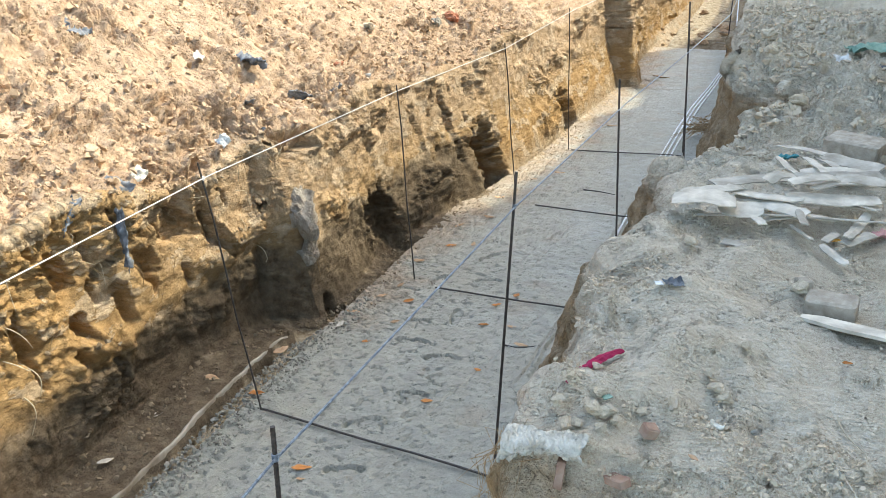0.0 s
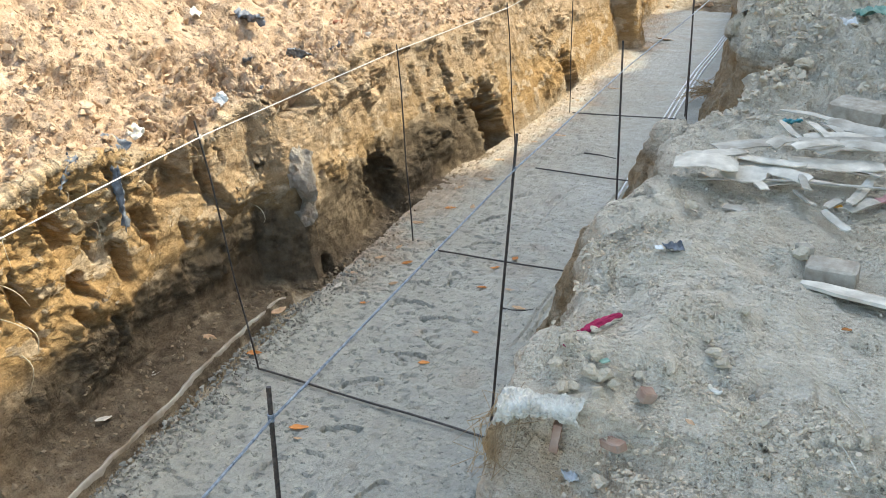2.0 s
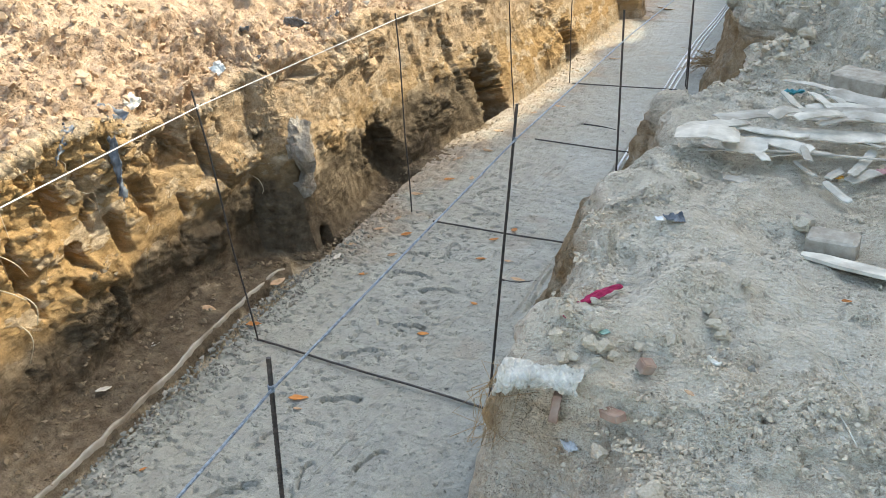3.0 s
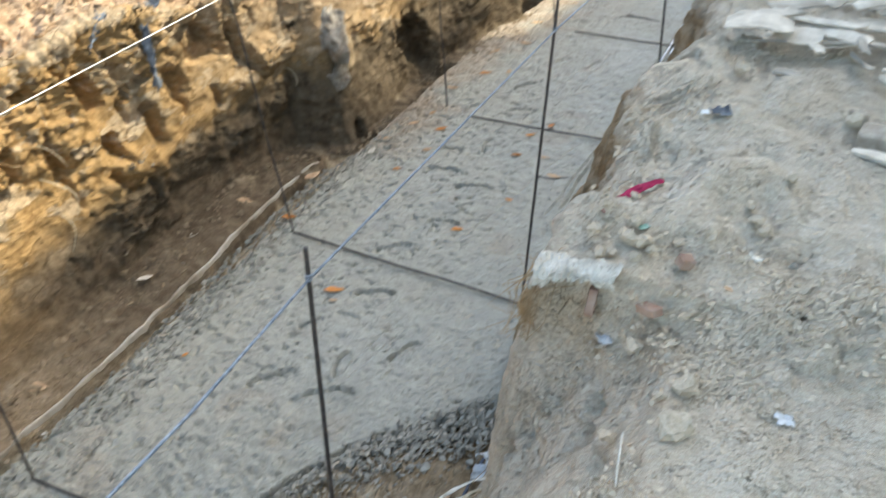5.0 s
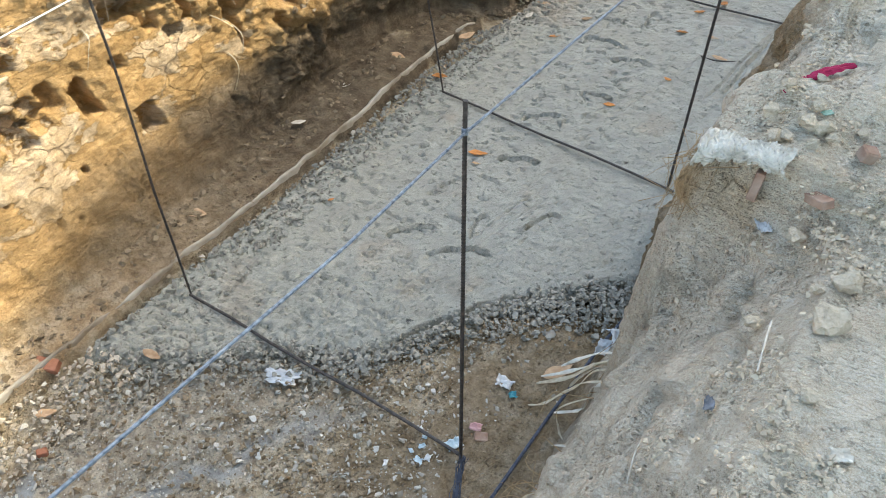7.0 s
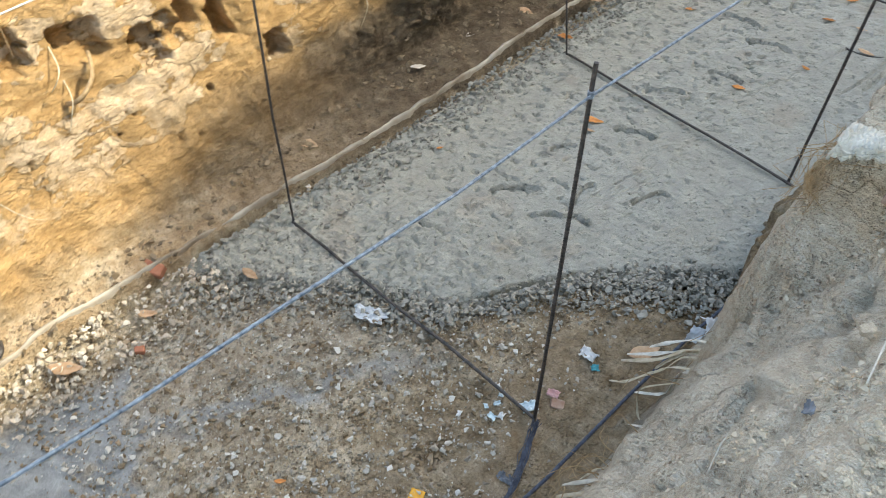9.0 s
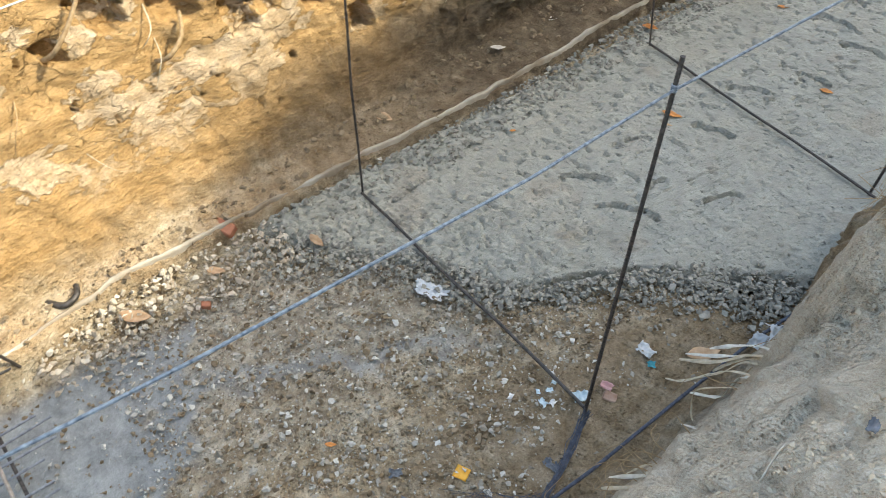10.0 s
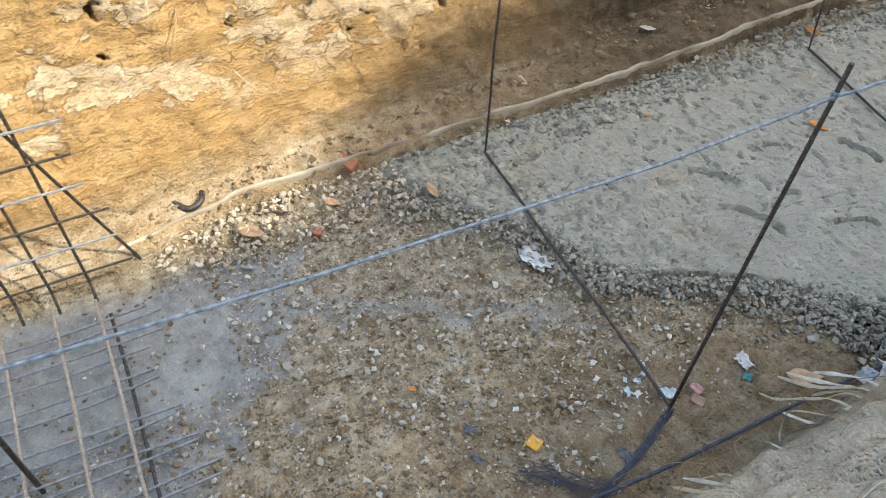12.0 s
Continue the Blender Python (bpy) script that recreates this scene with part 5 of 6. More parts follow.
# ---- rags, sack and plastic ----
def rag(name, x, y, z, size, material, label, category, seed, turn=0, tilt=(0, 0), crumple=0.25, rows=16, cols=14, hang=0.0, ragged=0.3):
    """A crumpled sheet; hang: how far its near edge droops."""
    u, v = np.meshgrid(np.linspace(-0.5, 0.5, cols), np.linspace(-0.5, 0.5, rows))
    q = np.stack([u, v, 0 * u + seed * 1.7], -1).reshape(-1, 3)
    border = 1 + ragged * fbm(q, 2.6, 4, seed, 0.6)
    p = q * border[:, None]
    zz = crumple * (0.3 * fbm(q, 2.2, 3, seed + 1) + 0.3 * np.abs(fbm(q, 6, 3, seed + 2, 0.6)))
    p = np.stack([p[:, 0] * size[0], p[:, 1] * size[1], zz * max(size)], -1)
    if hang:
        t = smooth(0.0, -0.5, q[:, 1])
        p[:, 2] -= hang * t
        p[:, 1] += 0.6 * t * size[1] * 0.5
    me = grid_mesh(name, p.reshape(rows, cols, 3), material)
    ob = put(name, me, None, label, category, m=pose(x, y, z, tilt[0], tilt[1], turn))
    mod = ob.modifiers.new("thickness", "SOLIDIFY")
    mod.thickness = 0.002
    return ob


def sack():
    """A torn sheet lying on the lip, half under dust, and hanging over it."""
    cols, rows = 110, 56
    u, v = np.meshgrid(np.linspace(0, 1, cols), np.linspace(0, 1, rows))
    q = np.stack([u * 2.4, v, 0 * u], -1).reshape(-1, 3)
    u, v = u.reshape(-1), v.reshape(-1)
    back = 0.352 + 0.016 * fbm(q * (1, 0, 0), 3, 3, 201) - 0.035 * smooth(0.25, 0.45, u)
    drop = 0.036 + 0.018 * fbm(q * (1, 0, 0), 4, 4, 203, 0.65) + 0.012 * np.sin(u * 7 + 1)
    lie, fall = np.clip(v / 0.5, 0, 1), np.clip((v - 0.5) / 0.5, 0, 1)
    x = 2.118 + 0.225 * u + 0.012 * fbm(q, 4, 3, 205)
    y = back + (0.262 - back) * lie - 0.016 * np.sin(fall * 3.1)
    over = np.array([max(height(a, max(b, 0.32), 1.54), 1.51) for a, b in zip(x.tolist(), y.tolist())]).reshape(rows, cols)
    for _ in range(8):
        over[1:-1] = (over[:-2] + over[1:-1] + over[2:]) / 3
        over[:, 1:-1] = (over[:, :-2] + over[:, 1:-1] + over[:, 2:]) / 3
    fold = 0.016 * np.abs(fbm(q, 4.2, 4, 207, 0.6)) + 0.016 * np.abs(fbm(q, 10, 3, 209, 0.6)) + 0.009 * np.abs(fbm(q, 24, 2, 213))
    z = over.reshape(-1) + 0.008 + fold * (1 - fall) * smooth(0, 0.2, v) - drop * fall - 0.012 * smooth(0.25, 0.0, v)
    y = y - 1.2 * fold * fall
    me = grid_mesh("sack", np.stack([x, y, z], -1).reshape(rows, cols, 3), SACK)
    ob = put("sack", me, None, "torn white woven sack hanging over the bank's edge", "sack")
    mod = ob.modifiers.new("thickness", "SOLIDIFY")
    mod.thickness = 0.0012


def twisted_rag(points, width, material, label, seed):
    """A long rag twisted like a loose rope along some places."""
    pts = [Vector(p) for p in points]
    rows, cols = 60, 26
    out = np.zeros((rows, cols, 3))
    for i in range(rows):
        s = i / (rows - 1) * (len(pts) - 1)
        j = min(int(s), len(pts) - 2)
        c = pts[j].lerp(pts[j + 1], s - j)
        d = (pts[j + 1] - pts[j]).normalized()
        side = Vector((-d.y, d.x, 0)).normalized()
        w = width * (0.45 + 0.55 * math.sin(math.pi * min(1, 0.12 + i / rows * 0.85))) * (1 + 0.25 * noise.noise((s * 3, seed, 0)))
        for k in range(cols):
            a = (k / (cols - 1) - 0.5) * 2
            n = noise.noise((s * 2.2 + a * 1.4, a * 3.0, seed)) + 0.5 * noise.noise((s * 5, a * 6, seed + 4))
            out[i, k] = c + side * (a * w) + Vector((0, 0, 0.35 * w * (1 - a * a) + 0.4 * w * n))
    ob = put("rag", grid_mesh("rag", out, material), None, label, "rag")
    ob.modifiers.new("thickness", "SOLIDIFY").thickness = 0.002


sack()
twisted_rag([(2.352, 0.73, 1.6), (2.31, 0.64, 1.615), (2.275, 0.55, 1.622), (2.243, 0.46, 1.625)], 0.016, RED_RAG, "twisted crimson rag on the bank's shoulder", 5)
rag("rag", 2.455, 1.1, height(2.455, 1.1) + 0.008, (0.06, 0.04), BLUE_RAG, "small blue-grey rag on the dusty bank", "rag", 6, 20, (0, 0), 0.9)
rag("plastic_scrap", 2.41, 1.09, height(2.41, 1.09) + 0.008, (0.025, 0.03), WHITE_FILM, "small white plastic scrap on the dusty bank", "plastic scrap", 7, 20)
rag("plastic_scrap", 2.36, 0.45, height(2.36, 0.45) + 0.008, (0.03, 0.02), GREEN_FILM, "faded green plastic scrap in the dust", "plastic scrap", 8, 40)
rag("plastic_scrap", 2.83, 3.13, height(2.83, 3.13) + 0.03, (0.09, 0.05), TEAL_FILM, "teal plastic scrap among the wood strips", "plastic scrap", 9, 30, (0, 0), 0.8)
rag("plastic_scrap", 3.18, 2.03, height(3.18, 2.03) + 0.02, (0.1, 0.06), PINK_FILM, "faded pink plastic on the dusty bank", "plastic scrap", 10, 30, (0, 0), 0.6)
rag("plastic_scrap", 2.99, 1.93, height(2.99, 1.93) + 0.015, (0.06, 0.025), YELLOW, "small yellow packet under wood strips", "packet", 11, 10)
rag("plastic_scrap", 3.5, 6.5, height(3.5, 6.5) + 0.05, (0.4, 0.22), GREEN_FILM, "faded green plastic sheet on the bank", "plastic sheet", 12, 20, (0, 0), 0.5)
rag("plastic_scrap", 3.24, 6.0, height(3.24, 6.0) + 0.06, (0.16, 0.14), WHITE_FILM, "crumpled white plastic on the bank", "plastic scrap", 13, 20, (20, 0), 0.8)
rag("plastic_scrap", 3.5, 5.4, height(3.5, 5.4) + 0.04, (0.16, 0.1), BLUE_RAG, "blue plastic scrap on the bank", "plastic scrap", 14, 60, (0, 0), 0.7)
rag("paper_scrap", 2.665, -0.425, height(2.665, -0.425) + 0.008, (0.035, 0.03), SACK, "crumpled pale paper scrap on the bank", "paper scrap", 15, 30, (0, 0), 0.8)
rag("paper_scrap", 2.775, 0.02, height(2.775, 0.02) + 0.008, (0.035, 0.03), WHITE_FILM, "crumpled white paper scrap on the bank", "paper scrap", 16, 10, (0, 0), 0.8)
rag("plastic_scrap", 2.418, -0.345, height(2.418, -0.345) + 0.006, (0.035, 0.02), BLUE_RAG, "torn blue plastic scrap in the dust", "plastic scrap", 17, 100, (0, 0), 0.5)
rag("plastic_scrap", 2.33, 0.235, height(2.33, 0.235) + 0.01, (0.035, 0.05), BOTTLE, "grey-blue rag half buried in the slope", "rag", 18, 30, (0, 0), 0.7)
rag("plastic_scrap", 1.86, 0.78, 0.13, (0.13, 0.09), WHITE_FILM, "crumpled white plastic at the bank's foot", "plastic scrap", 19, 40, (0, 0), 1.0)
rag("plastic_scrap", 1.95, 0.84, 0.2, (0.09, 0.06), SACK, "crumpled cream plastic at the bank's foot", "plastic scrap", 20, 10, (0, -20), 1.0)
rag("plastic_scrap", 1.79, 0.72, 0.08, (0.06, 0.07), BOTTLE, "crushed grey plastic cup at the bank's foot", "plastic cup", 21, 10, (30, 0), 1.0)
rag("plastic_scrap", 1.51, 0.37, 0.015, (0.07, 0.05), WHITE_FILM, "crumpled white plastic wrapper on soil", "wrapper", 22, 10, (0, 0), 1.0)
rag("plastic_scrap", 1.57, 0.34, 0.01, (0.035, 0.03), TEAL_FILM, "bright blue wrapper scrap on soil", "wrapper", 23, 50, (0, 0), 0.8)
rag("plastic_scrap", 1.5, 0.01, 0.01, (0.06, 0.05), BLUE_FILM, "pale blue plastic film on soil", "plastic film", 24, 60, (0, 0), 0.8)
for _i, (_x, _y, _w, _m) in enumerate(((1.42, -0.12, 0.035, BLUE_FILM), (1.395, -0.06, 0.025, BLUE_FILM), (1.445, -0.09, 0.03, WHITE_FILM), (1.37, -0.1, 0.022, BLUE_FILM), (1.38, -0.02, 0.02, BLUE_FILM), (1.34, 0.0, 0.022, WHITE_FILM), (1.32, -0.2, 0.026, WHITE_FILM))):
    rag("plastic_scrap", _x, _y, -0.004, (_w, _w * 0.7), _m, "shred of pale torn plastic film on soil", "plastic film", 250 + _i, _i * 50, (0, 0), 0.9, 10, 9, 0, 0.5)
rag("plastic_scrap", 1.53, 0.12, 0.015, (0.05, 0.035), PINK_FILM, "pink wrapper scrap on soil", "wrapper", 26, 20, (0, 0), 0.8)
rag("plastic_bag", 0.69, -0.12, 0.004, (0.15, 0.07), BOTTLE, "torn translucent white plastic bag on soil", "plastic bag", 27, 25, (0, 0), 0.45, 20, 18, 0, 0.5)
rag("packet", 1.452, -0.56, -0.01, (0.055, 0.052), YELLOW, "small orange-yellow packet lying on soil", "packet", 28, 25, (0, 0), 0.12, 8, 8, 0, 0.04)
rag("plastic_scrap", 1.64, -0.28, 0.0, (0.06, 0.04), BLUE_RAG, "dark blue plastic scrap on soil", "plastic scrap", 29, 10, (0, 0), 0.9)
rag("plastic_scrap", 1.3, -0.75, -0.01, (0.05, 0.03), BLUE_RAG, "dark blue plastic scrap on soil", "plastic scrap", 30, 60, (0, 0), 0.9)
rag("plastic_scrap", 1.42, -0.78, -0.01, (0.06, 0.02), BLUE_RAG, "dark strip of plastic on soil", "plastic scrap", 31, 30, (0, 0), 0.6)
rag("plastic_sheet", -0.12, -2.1, 0.06, (0.16, 0.3), GREEN_FILM, "pale green plastic sheet on the earth ledge", "plastic sheet", 32, 10, (0, 0), 0.2)
# rags caught in the cut face and on the heap
rag("rag", -0.56, 1.82, 1.2, (0.06, 0.36), BLUE_RAG, "grey-blue rag hanging down the cut face", "rag", 33, 0, (90, 0), 0.35, 26, 8)
rag("rag", -0.68, 1.95, 1.42, (0.16, 0.14), BLUE_RAG, "crumpled grey rag at the lip of the cut", "rag", 34, 30, (35, 30), 0.8)
rag("rag", -0.68, 2.15, 1.45, (0.08, 0.09), SACK, "white rag scrap at the lip of the cut", "rag", 35, 10, (30, 30), 0.8)
rag("rag", -0.66, 1.57, 1.4, (0.07, 0.2), BLUE_RAG, "torn blue rag at the lip of the cut", "rag", 36, 10, (60, 20), 0.8)
rag("plastic_scrap", -0.6, 2.87, 1.47, (0.08, 0.08), WHITE_FILM, "crumpled white plastic at the lip of the cut", "plastic scrap", 37, 0, (40, 40), 1.2)
for i, (x, y, z, w, h, mt, lb, ct, tl) in enumerate((
        (-1.74, 2.93, 2.15, 0.2, 0.14, BLUE_RAG, "dark grey rag on the sandy heap", "rag", (0, 30)), (-1.2, 3.51, 1.89, 0.07, 0.11, SACK, "pale packet on the sandy heap", "packet", (10, 30)), (-1.02, 3.87, 1.79, 0.1, 0.34, BLUE_RAG, "faded grey rag strip down the heap", "rag", (0, 35)),
        (-0.94, 5.8, 1.8, 0.12, 0.1, SACK, "white plastic scrap on the sandy heap", "plastic scrap", (0, 30)), (-0.77, 3.44, 1.58, 0.1, 0.07, BLUE_RAG, "blue rag scrap on the sandy heap", "rag", (0, 40)), (-0.68, 3.99, 1.52, 0.1, 0.2, BLUE_RAG, "grey-blue rag at the heap's foot", "rag", (30, 40)),
        (-0.6, 4.44, 1.48, 0.14, 0.16, BLUE_RAG, "pale blue rag at the lip of the cut", "rag", (30, 40)), (-0.58, 4.95, 1.45, 0.1, 0.2, SACK, "grey plastic strip at the lip of the cut", "plastic scrap", (40, 40)), (-0.62, 3.3, 1.36, 0.09, 0.2, BLUE_RAG, "dark grey rag over the hollow's edge", "rag", (60, 20)), (-0.75, 1.62, 1.45, 0.12, 0.12, SACK, "pale torn rag on the heap's edge", "rag", (20, 30)))):
    rag("rag" if ct == "rag" else "plastic_scrap", x, y, z, (w, h), mt, lb, ct, 40 + i, i * 37, tl, 0.7)
for i, (x, y, z, s, mt) in enumerate(((-0.76, 6.7, 1.7, 0.26, HEAP_CLOD), (-0.67, 7.31, 1.68, 0.24, BRICK), (-0.76, 4.79, 1.58, 0.12, BRICK), (-0.72, 7.0, 1.6, 0.2, CRUSHED), (-1.15, 2.97, 1.72, 0.1, HEAP_CLOD), (-1.48, 5.9, 2.07, 0.26, HEAP_CLOD), (-1.55, 4.56, 2.07, 0.16, HEAP_CLOD), (-0.88, 2.03, 1.53, 0.16, HEAP_CLOD), (-1.91, 4.04, 2.28, 0.18, HEAP_CLOD), (-0.55, 8.11, 1.64, 0.2, HEAP_CLOD))):
    red = mt is BRICK
    lump("brick_chunk" if red else "earth_clod", x, y, s, mt, "broken red brick chunk on the sandy heap" if red else "large dry clod on the sandy heap", "brick" if red else "clod", 160 + i, z=max(z, height(x, y, z)) - 0.04, group="" if red else "large clods on the heap")


# ---- torn wood strips on the bank ----
def strip(x0, y0, x1, y1, width, lift, seed, thick=0.006, material=None, name="wood_strip", label="torn weathered plywood strip in a heap on the bank", group="torn wood strips on the bank", category="wood strip"):
    rng = random.Random(seed)
    a, b = Vector((x0, y0, 0)), Vector((x1, y1, 0))
    d = (b - a).normalized()
    s = Vector((-d.y, d.x, 0))
    n = 9
    top, bow, lean = [], rng.uniform(-0.012, 0.02), rng.uniform(-0.25, 0.25)
    mid = (height(x0, y0, 1.55) + height(x1, y1, 1.55)) / 2
    for i in range(n):
        t = i / (n - 1)
        c = a.lerp(b, t)
        w = width * (0.5 + 0.06 * rng.uniform(-1, 1)) * (1 - 0.55 * max(0, (abs(t - 0.5) - 0.4) / 0.1) * rng.random())
        z = mid + lift + bow * math.sin(t * 3.1) + rng.uniform(-0.002, 0.002)
        top.append((c - s * w + Vector((0, 0, z - lean * w)), c + Vector((0, 0, z + 0.003)), c + s * w + Vector((0, 0, z + lean * w))))
    verts, faces = [], []
    for row in top:
        verts += [*row, *(p - Vector((0, 0, thick)) for p in row)]
    for i in range(n - 1):
        o, q = i * 6, i * 6 + 6
        faces += [(o, o + 1, q + 1, q), (o + 1, o + 2, q + 2, q + 1), (o + 4, o + 3, q + 3, q + 4), (o + 5, o + 4, q + 4, q + 5), (o + 3, o, q, q + 3), (o + 2, o + 5, q + 5, q + 2)]
    faces += [(0, 3, 4, 1), (1, 4, 5, 2)]
    e = (n - 1) * 6
    faces += [(e + 1, e + 4, e + 3, e), (e + 2, e + 5, e + 4, e + 1)]
    origin = a.lerp(b, 0.5) + Vector((0, 0, mid))
    me = mesh_of(name, [v - origin for v in verts], faces, material or BARK)
    return put(name, me, None, label, category, group, m=Matrix.Translation(origin))


for i, row in enumerate((
        (2.50, 2.12, 2.86, 2.31, 0.130, 0.100), (2.82, 2.30, 3.20, 2.42, 0.120, 0.100), (2.36, 1.89, 2.61, 1.90, 0.170, 0.060), (2.54, 1.91, 2.72, 1.91, 0.110, 0.050), (2.59, 2.07, 2.87, 2.02, 0.080, 0.090),
        (2.80, 2.09, 3.16, 2.14, 0.120, 0.080), (2.39, 1.95, 2.62, 2.10, 0.080, 0.070), (2.77, 3.05, 3.03, 2.91, 0.080, 0.060), (2.98, 2.90, 3.23, 2.73, 0.090, 0.070), (2.77, 2.84, 2.88, 2.53, 0.050, 0.050),
        (2.90, 2.82, 3.00, 2.51, 0.050, 0.060), (2.96, 2.92, 3.07, 2.67, 0.050, 0.045), (3.05, 2.95, 3.12, 2.66, 0.050, 0.040), (2.69, 2.02, 2.88, 1.91, 0.070, 0.050), (2.85, 1.94, 2.87, 1.77, 0.035, 0.060),
        (2.66, 1.94, 2.72, 1.79, 0.045, 0.030), (3.02, 1.78, 3.12, 2.09, 0.035, 0.040), (3.02, 1.79, 3.13, 1.93, 0.050, 0.020), (2.46, 1.85, 3.17, 1.97, 0.030, 0.035), (2.94, 1.78, 3.02, 1.61, 0.030, 0.012),
        (2.95, 1.82, 3.00, 1.92, 0.035, 0.015), (2.83, 1.89, 2.90, 1.76, 0.025, 0.012), (2.72, 2.09, 2.82, 2.20, 0.060, 0.120), (2.81, 2.09, 2.99, 2.21, 0.060, 0.120), (2.99, 2.25, 3.18, 2.21, 0.090, 0.110),
        (3.05, 2.12, 3.15, 2.06, 0.050, 0.060), (2.91, 2.15, 3.17, 2.13, 0.080, 0.050), (2.87, 2.63, 3.17, 2.68, 0.060, 0.050), (2.60, 2.06, 2.82, 2.05, 0.060, 0.060), (2.90, 2.12, 3.10, 2.24, 0.060, 0.100),
        (2.72, 1.90, 2.99, 1.97, 0.040, 0.030))):
    strip(*row[:4], row[4], row[5] + 0.03, 300 + i, 0.005)
strip(2.86, 1.18, 3.3, 1.07, 0.09, 0.012, 340, 0.012, label="pale weathered board lying flat on the bank", group="", name="board", category="board")
strip(2.58, 1.72, 2.67, 1.69, 0.05, 0.008, 341, label="small torn wood piece on the bank", group="")
strip(2.63, 0.475, 2.665, 0.455, 0.014, 0.012, 342, material=SACK, label="white plastic sliver on the dusty bank", group="", category="plastic sliver")


# ---- straw, roots, twigs and thread ----
def wisp(points, r, material, name, label, category, group="", taper=0.5, flat=1.0, parent=None):
    """A thin bent fibre through some points."""
    pts = [Vector(p) for p in points]
    dense = []
    for i in range(len(pts) - 1):
        p0, p1, p2, p3 = pts[max(i - 1, 0)], pts[i], pts[i + 1], pts[min(i + 2, len(pts) - 1)]
        for k in range(5):
            t = k / 5
            dense.append(0.5 * (2 * p1 + (p2 - p0) * t + (2 * p0 - 5 * p1 + 4 * p2 - p3) * t * t + (3 * p1 - p0 - 3 * p2 + p3) * t ** 3))
    dense.append(pts[-1])
    v, f = tube(dense, r, 5, 0, taper)
    return put(name, mesh_of(name, v, f, material, True), parent, label, category, group)


def ground_line(pairs, lift=0.006):
    return [(x, y, height(x, y, 1.55) + lift) for x, y in pairs]


wisp(ground_line(((2.944, 0.63), (2.965, 0.571), (3.003, 0.509), (3.002, 0.443)), 0.003), 0.002, STRAW, "straw", "bent pale straw lying on the dusty bank", "straw", "straws on the bank", 0.8)
wisp(ground_line(((2.92, 0.35), (2.95, 0.31), (2.98, 0.26)), 0.003), 0.0018, SACK, "straw", "white strip lying on the dusty bank", "straw", "straws on the bank", 0.8)
wisp(ground_line(((2.453, -0.094), (2.462, -0.165), (2.474, -0.245)), 0.005), 0.0026, SACK, "straw", "white bent strip lying on the bank", "straw", "straws on the bank", 0.9)
wisp(ground_line(((2.31, -0.39), (2.312, -0.42), (2.32, -0.46)), 0.004), 0.0022, SACK, "straw", "white bent strip lying on the bank", "straw", "straws on the bank", 0.9)
# flat fibres sticking out of the bank over the loose bar
def ribbon(points, width, material, name, label, category, group, seed):
    """A thin flat strip, bent and turning along some points."""
    pts = [Vector(p) for p in points]
    rows = []
    n = 8 * (len(pts) - 1)
    for i in range(n + 1):
        s = i / n * (len(pts) - 1)
        j = min(int(s), len(pts) - 2)
        p0, p1, p2, p3 = pts[max(j - 1, 0)], pts[j], pts[j + 1], pts[min(j + 2, len(pts) - 1)]
        f = s - j
        c = 0.5 * (2 * p1 + (p2 - p0) * f + (2 * p0 - 5 * p1 + 4 * p2 - p3) * f * f + (3 * p1 - p0 - 3 * p2 + p3) * f ** 3)
        d = (p2 - p1).normalized()
        turn = 0.9 * noise.noise((s * 0.9, seed * 1.7, 0)) + 0.3
        side = d.cross(Vector((0, 0, 1))).normalized()
        side = side * math.cos(turn) + d.cross(side) * math.sin(turn)
        w = width * (0.5 + 0.25 * noise.noise((s * 2.3, seed, 5))) * (0.35 + 0.65 * min(1, 5 * i / n, 8 * (n - i) / n + 0.2))
        rows.append([c - side * w, c + d.cross(side) * w * 0.25, c + side * w])
    ob = put(name, grid_mesh(name, np.array(rows, float).reshape(len(rows), 3, 3), material), None, label, category, group)
    ob.modifiers.new("thickness", "SOLIDIFY").thickness = 0.001


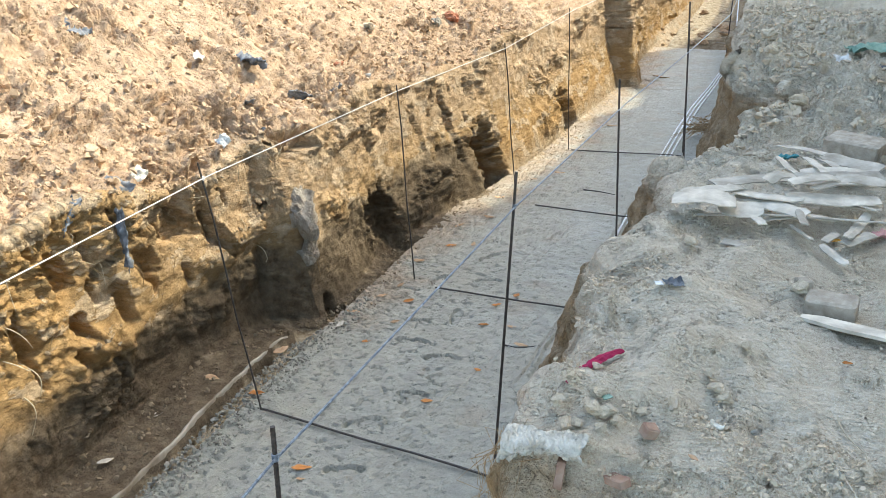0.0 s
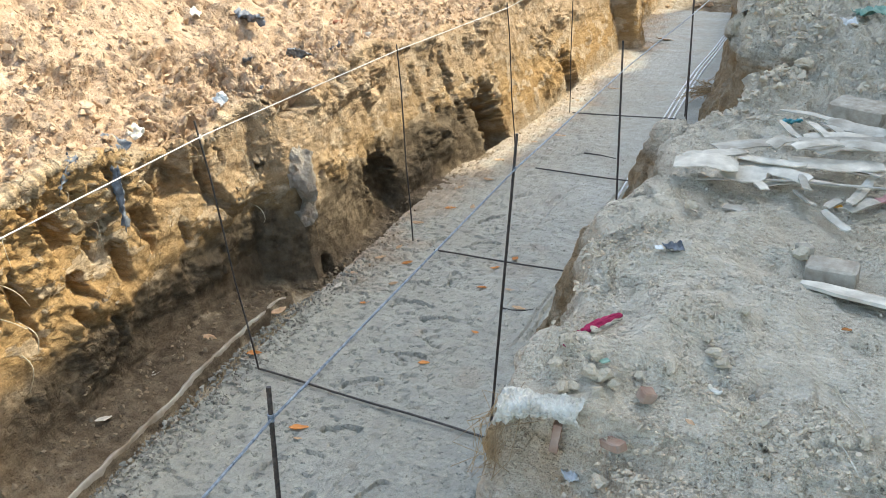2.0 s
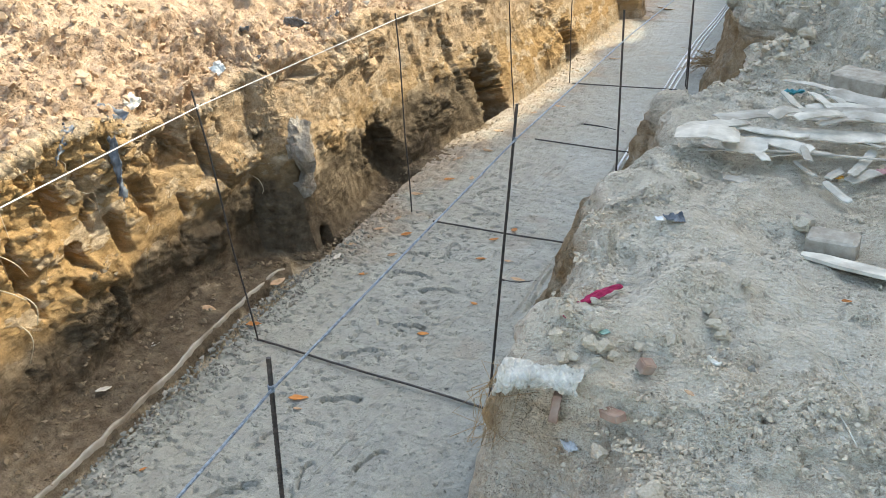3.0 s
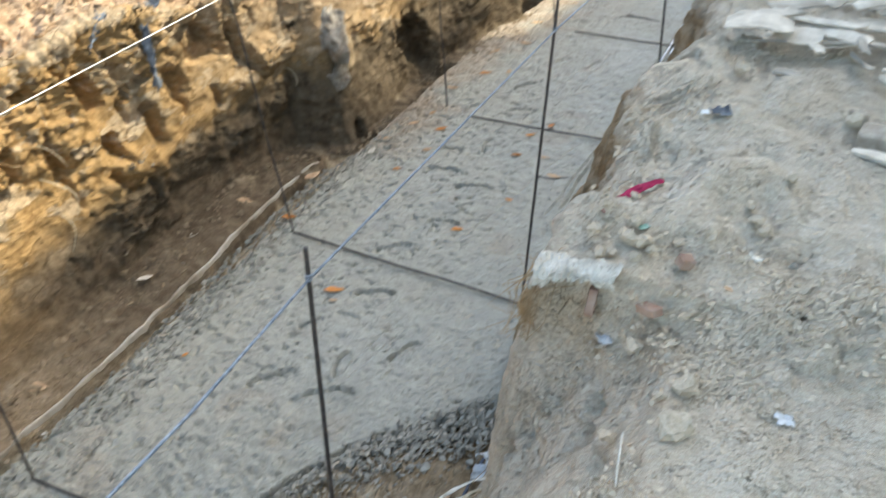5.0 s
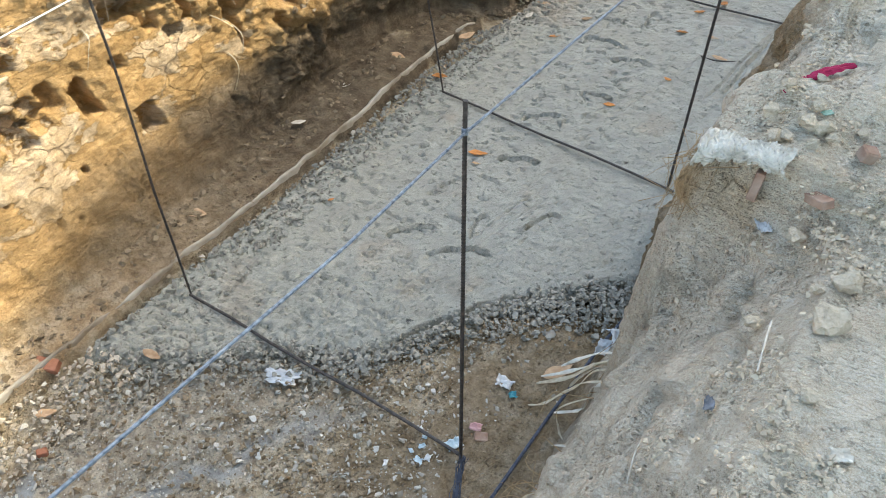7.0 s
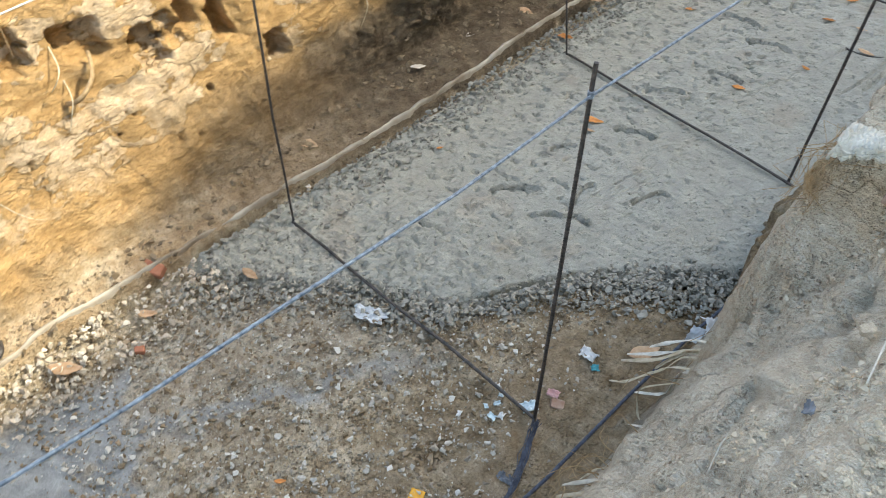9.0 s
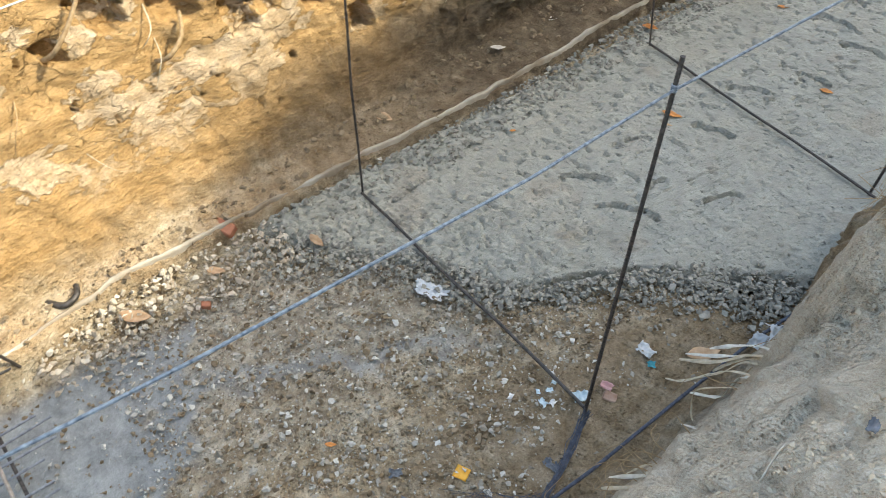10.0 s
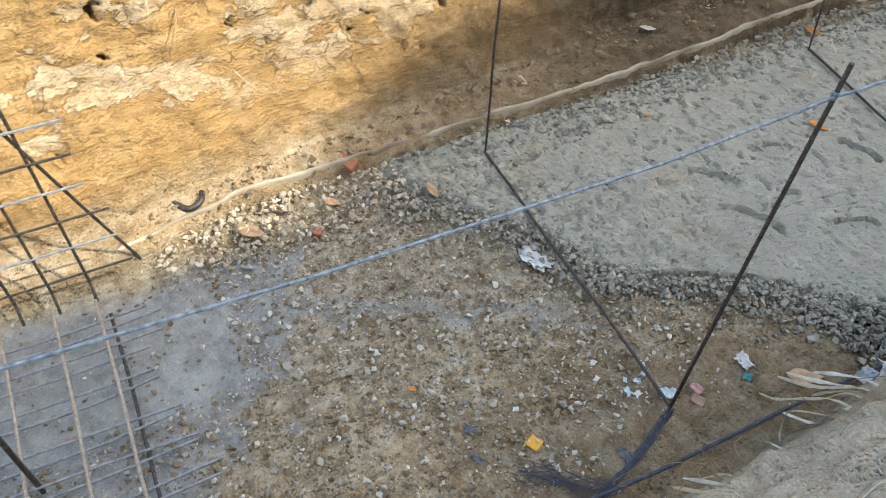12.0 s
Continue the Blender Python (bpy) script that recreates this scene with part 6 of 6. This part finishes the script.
for i, (wide, mt, line) in enumerate((
        (0.016, SACK, ((1.728, 0.445, 0.2), (1.799, 0.471, 0.27), (1.884, 0.471, 0.36), (1.967, 0.409, 0.46), (2.05, 0.4, 0.5))),
        (0.02, STRAW, ((1.66, 0.37, 0.12), (1.782, 0.414, 0.2), (1.878, 0.421, 0.34), (1.982, 0.368, 0.48), (2.06, 0.36, 0.52))),
        (0.014, SACK, ((1.668, 0.39, 0.15), (1.76, 0.43, 0.2), (1.87, 0.45, 0.3), (2.02, 0.42, 0.45))),
        (0.01, STRAW, ((1.665, 0.3, 0.06), (1.728, 0.316, 0.1), (1.806, 0.356, 0.2), (1.885, 0.331, 0.33), (2.0, 0.32, 0.42))),
        (0.018, SACK, ((1.781, 0.298, 0.1), (1.883, 0.321, 0.17), (1.908, 0.313, 0.28), (1.943, 0.29, 0.4), (2.05, 0.28, 0.46))),
        (0.008, STRAW, ((1.752, 0.365, 0.1), (1.826, 0.387, 0.2), (1.895, 0.395, 0.34), (2.03, 0.38, 0.42))),
        (0.02, STRAW, ((1.79, 0.4, 0.16), (1.84, 0.42, 0.26), (1.92, 0.41, 0.38), (2.03, 0.4, 0.44))),
        (0.014, SACK, ((1.886, -0.299, 0.3), (1.962, -0.281, 0.4), (2.041, -0.302, 0.55), (2.13, -0.31, 0.66))),
        (0.016, STRAW, ((1.897, -0.347, 0.3), (1.991, -0.322, 0.42), (2.054, -0.339, 0.55), (2.14, -0.35, 0.66))),
        (0.01, SACK, ((1.863, 0.133, 0.15), (1.964, 0.081, 0.3), (2.008, 0.052, 0.4), (2.08, 0.05, 0.5))),
        (0.008, STRAW, ((1.865, 0.22, 0.08), (1.836, 0.24, 0.1), (1.82, 0.26, 0.2), (1.95, 0.27, 0.36))),
        (0.01, STRAW, ((1.9, -0.22, 0.25), (1.95, -0.2, 0.36), (2.02, -0.24, 0.5), (2.1, -0.23, 0.6))),
        (0.012, SACK, ((1.92, -0.4, 0.32), (1.99, -0.42, 0.4), (2.06, -0.4, 0.54), (2.14, -0.42, 0.66))))):
    ribbon(line, wide, mt, "straw_strip", "pale torn fibre strip sticking out of the bank", "straw", "fibre strips at the bank's foot", i)
for i in range(26):
    rng = random.Random(430 + i)
    y = rng.uniform(-0.5, 0.5)
    x = 1.86 + rng.uniform(0, 0.12)
    z = rng.uniform(0.05, 0.5)
    wisp([(x + 0.1, y, z + 0.03), (x, y + rng.uniform(-0.04, 0.04), z), (x - 0.06, y + rng.uniform(-0.08, 0.08), z - rng.uniform(0.0, 0.06)), (x - 0.08, y + rng.uniform(-0.1, 0.1), z - rng.uniform(0.04, 0.12))], rng.uniform(0.0012, 0.0028), ROOT, "root", "thin dry root hanging out of the bank", "root", "roots in the bank")
# roots in the cut face
for i in range(46):
    rng = random.Random(470 + i)
    y, z = rng.uniform(-1.4, 3.4), rng.uniform(0.45, 1.4)
    x = float(left_lip(y)) * (z / 1.4) + float(left_foot(y)) * (1 - z / 1.4) + 0.02
    d = rng.uniform(-0.14, 0.14)
    wisp([(x - 0.1, y, z + 0.03), (x + 0.02, y + d * 0.3, z), (x + rng.uniform(0.02, 0.07), y + d * 0.7, z - rng.uniform(0.0, 0.08)), (x + rng.uniform(0.0, 0.06), y + d, z - rng.uniform(0.04, 0.2))], rng.uniform(0.0015, 0.004), STRAW if rng.random() < 0.5 else ROOT, "root", "dry root hanging out of the cut face", "root", "roots in the cut face")
wisp([(-0.62, -1.04, 0.9), (-0.53, -1.0, 0.97), (-0.54, -0.9, 1.07), (-0.6, -0.78, 1.2)], 0.012, ROOT, "thick_root", "thick pale root across the cut face", "root", "", 0.7)
wisp([(-0.58, -0.62, 0.74), (-0.5, -0.58, 0.79), (-0.52, -0.5, 0.85), (-0.62, -0.45, 0.9)], 0.012, ROOT, "thick_root", "thick pale root across the cut face", "root", "", 0.7)
wisp([(-0.2, -1.47, 0.1), (-0.13, -1.42, 0.11), (-0.14, -1.36, 0.12), (-0.2, -1.34, 0.12)], 0.016, STEEL, "rubber_ring", "curved piece of black rubber on the ledge", "rubber piece", "", 0.8)
for a, b in (((1.0, 6.82), (1.35, 6.75)), ((1.15, 3.34), (1.42, 3.4))):
    wisp([(a[0], a[1], 0.012), ((a[0] + b[0]) / 2, a[1] - 0.02, 0.014), (b[0], b[1], 0.01)], 0.008, STEEL, "stick", "thin dark stick lying on the concrete bed", "stick", "sticks on the bed", 0.5)


def tangle(name, n, seed, spine, spread, r, material, label, category):
    """Many fine strands as one object."""
    rng = random.Random(seed)
    verts, faces = [], []
    for _ in range(n):
        off = [Vector((rng.gauss(0, spread), rng.gauss(0, spread), abs(rng.gauss(0, spread * 0.6)))) for _ in spine]
        v, f = tube([Vector(p) + o for p, o in zip(spine, off)], r * rng.uniform(0.6, 1.4), 4, 0, 0.8)
        base = len(verts)
        verts += v
        faces += [tuple(k + base for k in q) for q in f]
    return put(name, mesh_of(name, verts, faces, material), None, label, category, kind="stuff")


tangle("thread_tangle", 30, 5, [(1.585, -0.05, 0.06), (1.59, -0.08, 0.02), (1.63, -0.17, 0.0), (1.67, -0.26, 0.0), (1.71, -0.36, 0.005), (1.74, -0.45, 0.01)], 0.008, 0.0016, THREAD, "tangle of dark blue thread from the upright's foot", "thread")
tangle("thread_tangle", 40, 6, [(1.74, -0.42, 0.02), (1.71, -0.48, 0.0), (1.66, -0.53, 0.0), (1.6, -0.58, -0.01), (1.55, -0.66, -0.01)], 0.028, 0.0009, THREAD, "loose tangle of dark blue thread on soil", "thread")
tangle("dry_twigs", 40, 7, [(2.2, 9.3, 0.2), (2.05, 9.2, 0.15), (1.95, 9.3, 0.12), (1.86, 9.2, 0.06)], 0.13, 0.004, ROOT, "dry brown twigs at the bank's foot", "twigs")
tangle("root_hairs", 26, 8, [(2.12, 0.31, 1.5), (2.11, 0.26, 1.45), (2.1, 0.25, 1.38), (2.1, 0.24, 1.32)], 0.035, 0.001, ROOT, "fine roots hanging under the sack", "roots")

# rubble where the trench ends
rng_far = random.Random(9)
for i in range(26):
    x, y = rng_far.uniform(0.2, 2.2), rng_far.uniform(16.6, 19.5)
    lump("rubble", x, y, rng_far.uniform(0.12, 0.4), HEAP_CLOD, "lump of dug earth at the trench's end", "clod", 500 + i, z=float(bed_height(y)) - 0.02, group="rubble at the trench's end")
